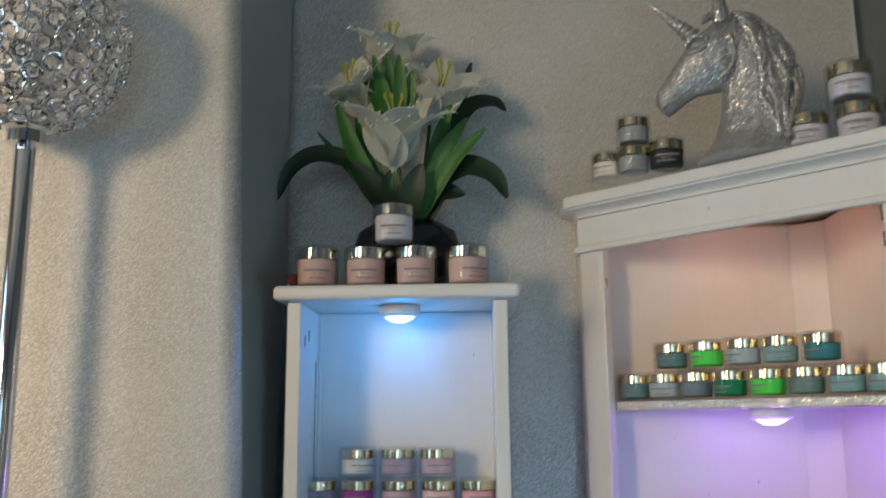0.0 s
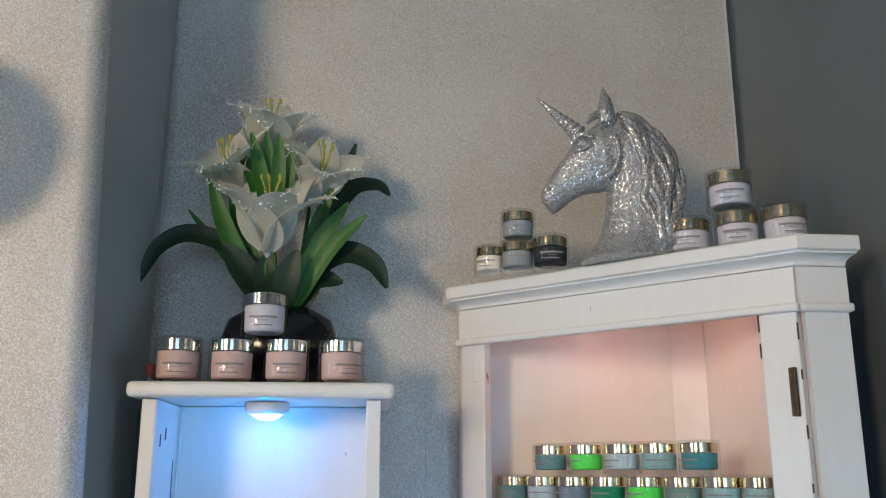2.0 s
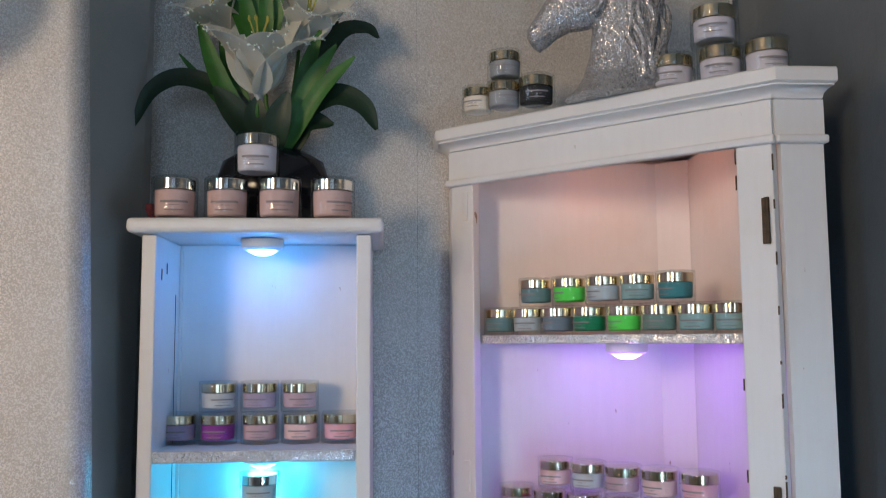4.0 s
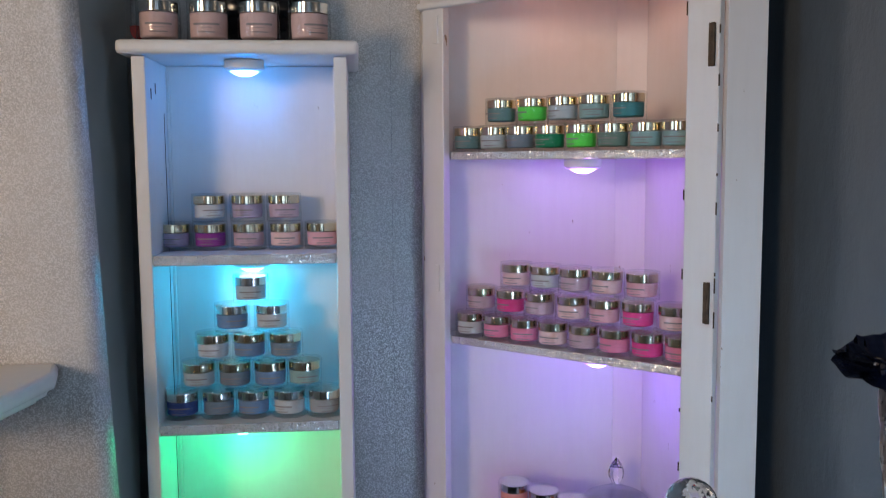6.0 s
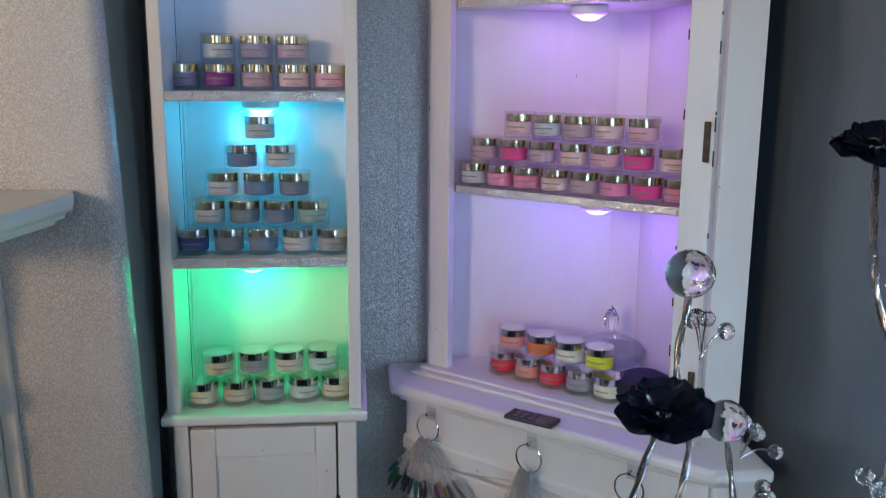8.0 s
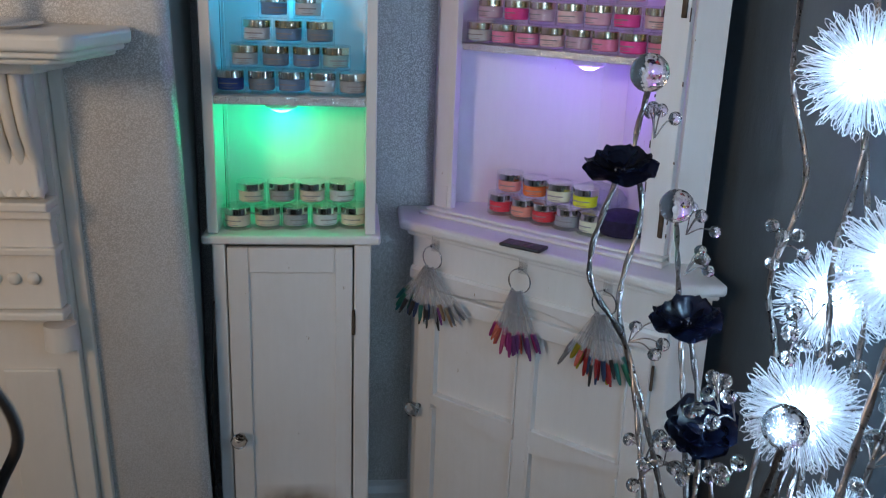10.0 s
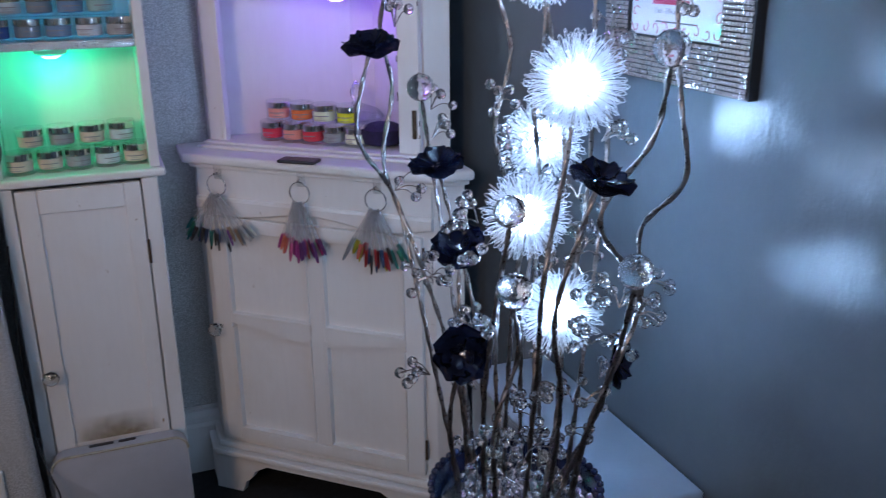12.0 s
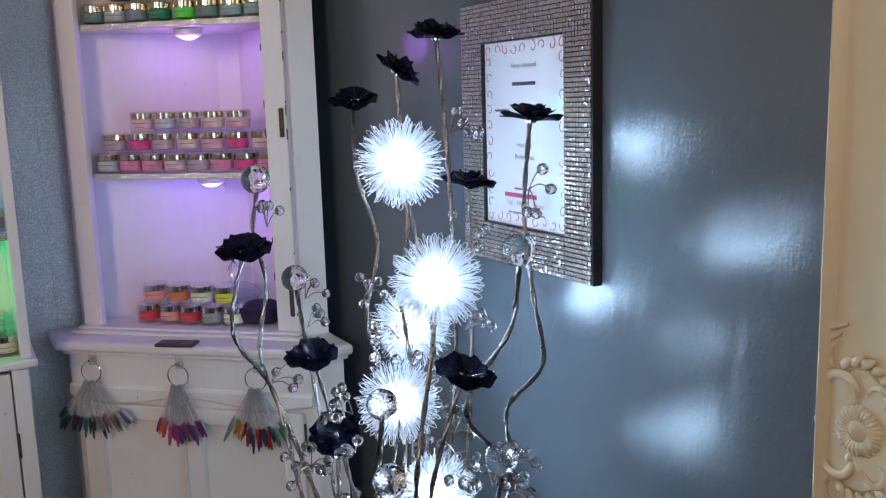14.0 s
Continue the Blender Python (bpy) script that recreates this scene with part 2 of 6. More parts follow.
def mesh_of(name, bm, material, smooth=None):
    """Turns a bmesh into a mesh; smooth: degrees under which edges are shaded round."""
    bmesh.ops.recalc_face_normals(bm, faces=bm.faces)
    if smooth:
        for f in bm.faces:
            f.smooth = True
        for e in bm.edges:
            if len(e.link_faces) == 2 and e.calc_face_angle(0) > radians(smooth):
                e.smooth = False
    me = bpy.data.meshes.new(name)
    bm.to_mesh(me)
    bm.free()
    me.materials.append(material)
    return me


def part(name, bm, material, parent, label="", smooth=None):
    ob = new(name, mesh_of(name, bm, material, smooth))
    ob.parent = parent
    return tagged(ob, label)


def thing(name, label, category, m=None, group="", kind=""):
    ob = tagged(new(name), label, category, group, kind)
    ob.empty_display_size = 0.05
    if m is not None:
        ob.matrix_world = m
    return ob


def solid(name, bm, material, label, category, kind="", group="", smooth=None, m=None):
    ob = tagged(new(name, mesh_of(name, bm, material, smooth)), label, category, group, kind)
    if m is not None:
        ob.matrix_world = m
    return ob


# ---- room ----
X_R, Y_B, X_A, Y_C = 0.728, 1.545, -0.305, 1.225  # right wall, alcove back, alcove side, chimney breast front
X_L, Y_F, Z_C = -2.2, -2.62, 2.8

solid("floor", boxed(X_L, X_R + 0.1, Y_F, Y_B + 0.1, -0.05, 0.0), CARPET, "black short-pile carpet over the whole floor", "floor", "structure")
solid("ceiling", boxed(X_L - 0.1, X_R + 0.1, Y_F - 0.1, Y_B + 0.1, Z_C, Z_C + 0.1), CEILING, "plain white painted ceiling", "ceiling", "structure")
solid("wall_east", boxed(X_R, X_R + 0.1, Y_F - 0.1, Y_B + 0.1, 0, Z_C), DARK_WALL, "glossy slate grey painted wall", "wall", "structure")
wall_back = solid("wall_north", boxed(X_L, X_R, Y_B, Y_B + 0.1, 0, Z_C), DARK_WALL, "slate grey alcove wall under silver wallpaper", "wall", "structure")
def leaning(bm):
    """The old chimney breast leans: its free corner runs out towards the floor."""
    for v in bm.verts:
        if v.co.x > X_A - 0.05:
            v.co.x += 0.012 + (1.36 - v.co.z) * 0.036 * min(1.0, max(0.0, (Y_B - v.co.y) / (Y_B - Y_C)))
            if v.co.y > Y_B - 0.01:
                v.co.x -= 0.002
    return bm


breast = leaning(boxed(X_L, X_A, Y_C, Y_B - 0.001, 0.0, Z_C))
solid("chimney_breast", breast, SIDE_PAINT, "chimney breast with slate grey side", "wall", "structure")
west = bmesh.new()
for y0, y1, z0, z1 in ((Y_F - 0.1, -2.45, 0, Z_C), (-2.45, -1.65, 0, 1.45), (-2.45, -1.65, 2.45, Z_C), (-1.65, -1.3, 0, Z_C), (-0.1, Y_B + 0.1, 0, Z_C), (-1.3, -0.1, 0, 1.2), (-1.3, -0.1, 2.4, Z_C)):
    box(west, X_L - 0.1, X_L, y0, y1, z0, z1)
solid("wall_west", west, PLAIN_WALL, "plain pale wall with two window openings", "wall", "structure")
front = bmesh.new()
for x0, x1, z0, z1 in ((X_L, -1.85, 0, Z_C), (-1.6, -0.55, 0, Z_C), (0.65, X_R, 0, Z_C), (-1.85, -1.6, 0, 1.2), (-1.85, -1.6, 2.3, Z_C), (-0.55, 0.65, 0, 1.1), (-0.55, 0.65, 2.4, Z_C)):
    box(front, x0, x1, Y_F - 0.1, Y_F, z0, z1)
solid("wall_south", front, PLAIN_WALL, "plain pale wall with two window openings", "wall", "structure")

# Wallpaper hung in strips: three in the alcove, three on the chimney breast.
for x0, x1 in ((X_A + 0.004, 0.1555), (0.1560, 0.5025), (0.5030, X_R - 0.012)):
    ob = new("wallpaper_strip", mesh_of("wallpaper_strip", boxed(x0, x1, Y_B - 0.004, Y_B - 0.0005, 0.0, Z_C - 0.01), WALLPAPER))
    ob.parent = wall_back
solid("trim", boxed(X_R - 0.0115, X_R - 0.006, Y_B - 0.006, Y_B - 0.0005, 0.0, Z_C - 0.01), PLAIN_WALL, "pale torn wallpaper edge in the corner", "trim", "structure")
paper = bmesh.new()
box(paper, X_L + 0.02, X_A + 0.018, Y_C - 0.03, Y_C - 0.0005, 0.0, Z_C - 0.005)
bmesh.ops.bevel(paper, geom=[e for e in paper.edges if all(v.co.x > X_A and v.co.y < Y_C - 0.02 for v in e.verts)], offset=0.024, segments=6, affect="EDGES", profile=0.5)
solid("wallpaper_chimney", leaning(paper), WALLPAPER, "silver glitter wallpaper wrapped round the chimney breast corner", "wallpaper", "structure", smooth=40)


def skirting(name, m, length):
    bm = bmesh.new()
    pts = [(0, 0), (-0.02, 0), (-0.02, 0.13), (-0.016, 0.14), (-0.016, 0.155), (-0.008, 0.17), (-0.008, 0.178), (0, 0.182)]
    a = [bm.verts.new((0, y, z)) for y, z in pts]
    b = [bm.verts.new((length, y, z)) for y, z in pts]
    n = len(pts)
    for i in range(n):
        bm.faces.new((a[i], a[(i + 1) % n], b[(i + 1) % n], b[i]))
    bm.faces.new(a[::-1]), bm.faces.new(b)
    return solid(name, bm, WHITE, "white moulded skirting board along the wall", "skirting board", "structure", m=m)


skirting("baseboard_1", pose(X_A, Y_B - 0.004, 0), 1.0)
skirting("baseboard_2", pose(X_R, 0.95, 0, 0, 0, -90), 3.4)
skirting("baseboard_3", pose(-0.45, Y_C - 0.03, 0), 0.15)

# ---- tall narrow cabinet ----
CX, TF, TB = -0.078, 1.282, 1.538


def tower_cabinet():
    t = thing("tower_cabinet", "narrow worn white tower cabinet, open lit shelves above a cupboard", "cabinet", pose(CX, TF, 0))
    d, inner = TB - TF, 0.148  # full depth, and the depth of the open shelves
    for s in (-1, 1):
        part("side_panel", boxed(min(s * 0.150, s * 0.134), max(s * 0.150, s * 0.134), 0.012, d, 0.0, 0.858, 0.002), WHITE, t)
    part("back_panel", boxed(-0.134, 0.134, d - 0.01, d, 0.0, 0.858), WHITE, t)
    part("bottom_panel", boxed(-0.134, 0.134, 0.013, d - 0.01, 0.0, 0.04), WHITE, t)
    part("stile", boxed(-0.150, -0.126, -0.004, 0.012, 0.0, 0.858, 0.003), WHITE, t)
    part("stile", boxed(0.118, 0.150, -0.004, 0.012, 0.0, 0.858, 0.003), WHITE, t)
    x0, x1, z0, z1 = -0.123, 0.115, 0.02, 0.852
    dr = part("door", boxed(x0 + 0.035, x1 - 0.03, 0.001, 0.008, z0 + 0.05, z1 - 0.045), WHITE, t)
    for nm, a in (("door_stile", (x0, x0 + 0.04, z0, z1)), ("door_stile", (x1 - 0.034, x1, z0, z1)), ("door_rail", (x0 + 0.0402, x1 - 0.0342, z1 - 0.05, z1)), ("door_rail", (x0 + 0.0402, x1 - 0.0342, z0, z0 + 0.06))):
        part(nm, boxed(a[0], a[1], -0.006, 0.010, a[2], a[3], 0.0025), WHITE, dr)
    knob = bmesh.new()
    lathe(knob, [(0.006, 0), (0.006, 0.012), (0.014, 0.016), (0.017, 0.024), (0.014, 0.032), (0.006, 0.036)], 8)
    placed(knob, pose(-0.109, -0.006, 0.455, 90))
    part("knob", knob, CRYSTAL, dr, "faceted clear crystal knob")
    for z in (0.70, 0.13):
        part("hinge", placed(lathe(bmesh.new(), [(0.003, -0.026), (0.003, 0.026)], 8), pose(0.1175, -0.006, z)), RUST, dr)
    part("counter", boxed(-0.168, 0.168, -0.014, d, 0.860, 0.878, 0.006, 3), WHITE, t)
    for s in (-1, 1):
        part("side_panel", boxed(min(s * 0.158, s * 0.138), max(s * 0.158, s * 0.138), 0.0, d, 0.879, 1.698, 0.002), WHITE, t)
        part("bead", boxed(s * 0.1355 - 0.0024, s * 0.1355 + 0.0024, inner - 0.006, inner - 0.0002, 0.879, 1.69, 0.001), WHITE, t)
    # thin dark strip stands in for the shadow in the board joint
    part("gap_shade_strip", boxed(-0.1378, -0.1372, inner - 0.030, inner - 0.028, 0.885, 1.62), RUST, t, "dark strip for the shade in the gap between side boards")
    for z in (1.645, 1.655):
        part("screw_hole", boxed(-0.1378, -0.1372, 0.03 + (z - 1.645) * 3, 0.034 + (z - 1.645) * 3, z - 0.008, z + 0.008), RUST, t)
    part("back_panel", boxed(-0.1379, 0.1379, inner, inner + 0.009, 0.879, 1.698), WHITE, t)
    part("top", boxed(-0.176, 0.176, -0.02, d, 1.699, 1.720, 0.007, 3), WHITE, t)
    for z in (1.400, 1.137):
        sh = part("shelf", boxed(-0.138, 0.138, 0.004, inner - 0.0005, z - 0.014, z), WHITE, t)
        part("edging", boxed(-0.137, 0.137, 0.0, 0.004, z - 0.0145, z + 0.001, 0.001), GLITTER_EDGE, sh, "silver glitter tape edging")
    return t


tower_cabinet()

# ---- corner cabinet ----
FL, FM = Vector((0.2095, 1.4835, 0)), Vector((0.598, 1.131, 0))
U = (FM - FL).normalized()
N = Vector((-U.y, U.x, 0))  # into the corner
SPAN = (FM - FL).length
FRONT = Matrix.Translation(FL) @ Matrix((U, N, Vector((0, 0, 1)))).transposed().to_4x4()  # x along the front, y inwards


C_SIDE = 0.677  # side of the cabinet next to the dark wall


def fx(x, y):
    p = FRONT @ Vector((x, y, 0))
    return p.x, p.y


def corner_outline(out, gap=0.003, grow=0.0, wide=None):
    """The cabinet's footprint with its front moved out by out."""
    ax, ay = fx(-grow, -out)
    bx, by = fx(SPAN + (grow if wide is None else wide), -out)
    side = C_SIDE - 0.01 + grow * 0.6
    return [(ax, ay), (bx, by), (max(side, bx + 0.02), by), (max(side, bx + 0.02), Y_B - gap - 0.004), (ax, Y_B - gap - 0.004)]


C_TOP, C_BASE = 1.893, 0.873


def corner_cabinet():
    c = thing("corner_cabinet", "worn white corner cabinet, open lit shelves above a panelled cupboard", "cabinet", pose(0, 0, 0))
    low = bmesh.new()
    prism(low, corner_outline(0.060, 0.004, -0.002, 0.056), 0.118, 0.838, 0.002)
    part("lower_body", low, WHITE, c)
    # plinth moulding and bracket feet
    m1 = bmesh.new()
    prism(m1, corner_outline(0.088, 0.004, 0.016, 0.076), 0.100, 0.116, 0.005)
    prism(m1, corner_outline(0.074, 0.004, 0.006, 0.066), 0.1165, 0.134, 0.006)
    part("plinth_moulding", m1, WHITE, c)
    w = SPAN + 0.085
    feet = bmesh.new()
    prof = [(0.0, 0.0), (0.075, 0.0), (0.085, 0.03), (0.105, 0.045), (0.115, 0.065), (0.15, 0.085), (w - 0.15, 0.085), (w - 0.115, 0.065), (w - 0.105, 0.045), (w - 0.085, 0.03), (w - 0.075, 0.0), (w, 0.0), (w, 0.0995), (0.0, 0.0995)]
    a = [feet.verts.new((x - 0.02, -0.078, z)) for x, z in prof]
    b = [feet.verts.new((x - 0.02, -0.058, z)) for x, z in prof]
    n = len(prof)
    for i in range(n):
        feet.faces.new((a[i], a[(i + 1) % n], b[(i + 1) % n], b[i]))
    feet.faces.new(a), feet.faces.new(b[::-1])
    placed(feet, FRONT)
    sx, sy = fx(-0.02, -0.078)
    box(feet, sx + 0.002, sx + 0.02, sy + 0.02, Y_B - 0.03, 0, 0.0995)
    ex, ey = fx(w - 0.02, -0.078)
    box(feet, ex + 0.004, X_R - 0.025, ey + 0.002, ey + 0.02, 0, 0.0995)
    part("bracket_foot", feet, WHITE, c)
    # plain frieze under the worktop, and a proud apron with a wavy lower edge below it
    part("frieze", placed(boxed(0.002, SPAN + 0.052, -0.069, -0.0605, 0.770, 0.8375, 0.001), FRONT), WHITE, c)
    fr = bmesh.new()
    cols, rows = 40, []
    for k in range(cols + 1):
        x = 0.001 + (SPAN + 0.053) * k / cols
        z = 0.738 + 0.009 * math.cos(abs(2 * k / cols - 1) * 5.2)
        rows.append([fr.verts.new((x, y, q)) for y, q in ((-0.0605, z), (-0.074, z), (-0.078, z + 0.004), (-0.078, 0.764), (-0.074, 0.770), (-0.0605, 0.772))])
    for p, q in zip(rows, rows[1:]):
        for k in range(5):
            fr.faces.new((p[k], q[k], q[k + 1], p[k + 1]))
    fr.faces.new(rows[0]), fr.faces.new(rows[-1][::-1])
    part("apron", placed(fr, FRONT), WHITE, c)
    # door: stiles, rails, arched panels
    x0, x1, z0, z1, y0, y1 = 0.024, SPAN + 0.030, 0.152, 0.726, -0.076, -0.0605
    mid, cross = (x0 + x1) / 2 + 0.006, 0.470
    dr = part("door", placed(boxed(x0 + 0.01, x1 - 0.01, -0.0625, -0.0605, z0 + 0.01, z1 - 0.01), FRONT), WHITE, c)
    for nm, bx in (("door_stile", (x0, x0 + 0.042, z0, z1)), ("door_stile", (x1 - 0.042, x1, z0, z1)), ("door_muntin", (mid - 0.018, mid + 0.018, z0 + 0.03, z1 - 0.035)), ("door_rail", (x0 + 0.0422, x1 - 0.0422, z0, z0 + 0.03)), ("door_rail", (x0 + 0.0422, x1 - 0.0422, z1 - 0.035, z1))):
        part(nm, placed(boxed(bx[0], bx[1], y0, y1, bx[2], bx[3], 0.003), FRONT), WHITE, dr)
    for a0, a1, flip in ((x0 + 0.042, mid - 0.018, 1), (mid + 0.018, x1 - 0.042, -1)):
        door = bmesh.new()
        k, lo, hi, lo2, hi2 = 14, [], [], [], []
        for i in range(k + 1):
            s = i / k
            s2 = s if flip > 0 else 1 - s
            z = cross + 0.012 - 0.026 * (3 * s2 * s2 - 2 * s2**3)
            x = a0 + (a1 - a0) * s
            hi.append(door.verts.new((x, y0, cross + 0.016))), lo.append(door.verts.new((x, y0, z - 0.016)))
            hi2.append(door.verts.new((x, y1, cross + 0.016))), lo2.append(door.verts.new((x, y1, z - 0.016)))
        for i in range(k):
            door.faces.new((lo[i], lo[i + 1], hi[i + 1], hi[i])), door.faces.new((lo2[i], lo2[i + 1], lo[i + 1], lo[i])), door.faces.new((hi[i], hi[i + 1], hi2[i + 1], hi2[i]))
        part("arched_rail", placed(door, FRONT), WHITE, dr)
    # raised beads round the four panels
    for a0, a1 in ((x0 + 0.042, mid - 0.018), (mid + 0.018, x1 - 0.042)):
        for b0, b1 in ((z0 + 0.03, cross - 0.014), (cross + 0.016, z1 - 0.035)):
            for q in ((a0, a0 + 0.006, b0, b1), (a1 - 0.006, a1, b0, b1), (a0 + 0.006, a1 - 0.006, b0, b0 + 0.006)):
                part("door_bead", placed(boxed(q[0], q[1], y0 - 0.002, y1, q[2], q[3], 0.002), FRONT), WHITE, dr)
    knob = lathe(bmesh.new(), [(0.006, 0), (0.006, 0.012), (0.014, 0.016), (0.018, 0.026), (0.014, 0.034), (0.006, 0.038)], 8)
    part("knob", placed(knob, FRONT @ pose(0.034, -0.076, 0.452, 90)), CRYSTAL, dr, "faceted clear crystal knob")
    for z in (0.68, 0.22):
        h = lathe(bmesh.new(), [(0.003, -0.024), (0.003, 0.024)], 8)
        part("hinge", placed(h, FRONT @ pose(SPAN + 0.033, -0.072, z)), RUST, dr, "rusty hinge")
    # worktop with stepped moulded edge
    wt = bmesh.new()
    prism(wt, corner_outline(0.082, 0.004, 0.004, 0.062), 0.838, 0.850, 0.004)
    prism(wt, corner_outline(0.100, 0.004, 0.012, 0.070), 0.8505, C_BASE, 0.008, 3)
    part("worktop", wt, WHITE, c)
    # upper part: returns, stiles, back boards, step, frieze, cornice
    lx, ly = fx(0, 0)
    mx, my = fx(SPAN, 0)
    z1 = 1.8
    part("side_panel", boxed(lx, lx + 0.012, ly + 0.012, Y_B - 0.007, C_BASE, z1), WHITE, c)
    part("side_panel", boxed(mx + 0.012, C_SIDE - 0.01, my + 0.0005, my + 0.012, C_BASE, z1), WHITE, c)
    part("back_panel", boxed(lx + 0.012, C_SIDE - 0.018, Y_B - 0.016, Y_B - 0.007, C_BASE, z1 + 0.05), WHITE, c)
    part("back_panel", boxed(0.613, 0.621, my + 0.014, Y_B - 0.017, C_BASE, z1 + 0.05), WHITE, c)
    bx = bmesh.new()
    prism(bx, [(0.568, 1.528), (0.6125, 1.488), (0.6125, 1.528)], C_BASE, z1 + 0.05)
    part("back_corner_board", bx, WHITE, c)
    for name, a0, a1 in (("stile", 0.0, 0.044), ("stile", SPAN - 0.048, SPAN)):
        st = boxed(a0, a1, 0.0, 0.018, C_BASE + 0.001, 1.806, 0.002)
        part(name, placed(st, FRONT), WHITE, c)
    step = bmesh.new()
    box(step, -0.016, SPAN + 0.014, -0.034, 0.0, C_BASE, C_BASE + 0.0075, 0.003)
    box(step, -0.007, SPAN + 0.007, -0.019, 0.020, C_BASE + 0.0077, C_BASE + 0.0140, 0.0025)
    part("bottom_rail", placed(step, FRONT), WHITE, c)
    fl = prism(bmesh.new(), corner_outline(-0.02, 0.02, -0.014), C_BASE + 0.001, C_BASE + 0.012)
    part("cabinet_floor", fl, WHITE, c)
    top = bmesh.new()
    placed(box(top, -0.002, SPAN + 0.002, -0.004, 0.016, 1.8065, 1.857, 0.001), FRONT)
    box(top, lx, lx + 0.012, ly + 0.012, Y_B - 0.007, 1.8065, 1.857)
    box(top, mx + 0.004, C_SIDE - 0.01, my - 0.004, my + 0.012, 1.8065, 1.857)
    part("top_frieze", top, WHITE, c)
    bead = placed(boxed(-0.006, SPAN + 0.006, -0.010, 0.004, 1.7995, 1.8105, 0.003), FRONT)
    box(bead, mx + 0.004, C_SIDE - 0.006, my - 0.010, my + 0.004, 1.7995, 1.8105, 0.003)
    part("frieze_bead", bead, WHITE, c)
    moulding = bmesh.new()
    rings = [[moulding.verts.new((x, y, z)) for x, y in corner_outline(o, 0.004, o * 0.6 - 0.008, o * 0.6)] for o, z in ((0.003, 1.8572), (0.007, 1.8580), (0.007, 1.8600), (0.009, 1.8640), (0.014, 1.8675), (0.021, 1.8698), (0.024, 1.8702), (0.024, 1.8722), (0.027, 1.8730), (0.029, 1.8745), (0.029, 1.8905), (0.027, C_TOP))]
    for p, q in zip(rings, rings[1:]):
        for k in range(5):
            moulding.faces.new((p[k], p[(k + 1) % 5], q[(k + 1) % 5], q[k]))
    moulding.faces.new(rings[0][::-1]), moulding.faces.new(rings[-1])
    part("cornice", moulding, WHITE, c, "", 35)
    for z in (1.555, 1.229):
        sh = prism(bmesh.new(), corner_outline(-0.026, 0.018, -0.014), z - 0.012, z)
        s = part("shelf", sh, WHITE, c)
        e = placed(boxed(0.044, SPAN - 0.048, 0.0215, 0.026, z - 0.0125, z + 0.001, 0.001), FRONT)
        part("edging", e, GLITTER_EDGE, s, "silver glitter tape edging")
    for x, z in ((SPAN - 0.012, 1.70), (SPAN - 0.012, 1.335), (SPAN - 0.012, 0.95)):
        h = bmesh.new()
        box(h, x - 0.004, x + 0.004, -0.003, 0.001, z - 0.03, z + 0.03, 0.001)
        lathe(h, [(0.0035, -0.03), (0.0035, 0.03)], 8, centre=(x + 0.003, -0.003, z))
        part("hinge", placed(h, FRONT), RUST, c, "rusty hinge left from a missing door")
    # chipped paint along the edges of the wide stile and the worktop
    rng = random.Random(11)
    for k in range(26):
        z, ln = rng.uniform(0.92, 1.78), rng.uniform(0.004, 0.022)
        x = SPAN - 0.0485 if k % 3 == 0 else SPAN - 0.0004
        part("paint_chip", placed(boxed(x - 0.0008, x + 0.0010, -0.0006, 0.0012, z, z + ln), FRONT), RUST, c, "bare wood chip")
    for k in range(10):
        x = rng.uniform(0.05, SPAN - 0.05)
        part("paint_chip", placed(boxed(x, x + rng.uniform(0.004, 0.016), -0.0186, -0.0165, C_BASE + 0.010, C_BASE + 0.0125), FRONT), RUST, c, "bare wood chip")
    for z in (1.765, 1.335, 0.91):
        h = boxed(0.024, 0.034, -0.002, 0.001, z - 0.024, z + 0.024, 0.001)
        part("catch_plate", placed(h, FRONT), WHITE, c)
    return c


corner_cabinet()

# ---- puck lights ----


def puck_light(place, color, power, up=True):
    p = thing("puck_light", "round white puck light glowing under a shelf", "light", pose(*place), "puck lights")
    part("housing", lathe(bmesh.new(), [(0.026, -0.016), (0.031, -0.012), (0.031, 0.0)], 24), WHITE, p, smooth=40)
    part("lens", lathe(bmesh.new(), [(0, -0.024), (0.010, -0.023), (0.018, -0.019), (0.022, -0.0161)], 20, False), glowing("glow_%02d" % (len(MATS)), tuple(0.4 + 0.6 * v for v in color), 7.0), p, "glowing domed lens", smooth=60)
    bulb("puck_bulb", (place[0], place[1], place[2] - 0.04), 0.012, power, color)


puck_light((CX - 0.002, 1.352, 1.698), (0.0, 0.30, 1.0), 0.27)
puck_light((CX - 0.004, 1.398, 1.385), (0.0, 0.52, 0.92), 0.46)
puck_light((CX - 0.022, 1.362, 1.122), (0.0, 0.86, 0.30), 0.58)
puck_light((0.462, 1.362, 1.857), (1.0, 0.32, 0.18), 0.20)
puck_light((0.464, 1.362, 1.542), (0.44, 0.13, 0.95), 0.56)
puck_light((0.492, 1.362, 1.216), (0.34, 0.13, 1.0), 0.66)

# ---- powder pots ----
POWDERS = {}


def powder(color):
    if color not in POWDERS:
        POWDERS[color] = surface("powder_%02d" % len(POWDERS), tuple(min(0.9, v * 1.3) for v in color), 0.75, 0.0, 0.12, 60.0, 500.0, 0.05)
    return POWDERS[color]


POT_MESH = {}


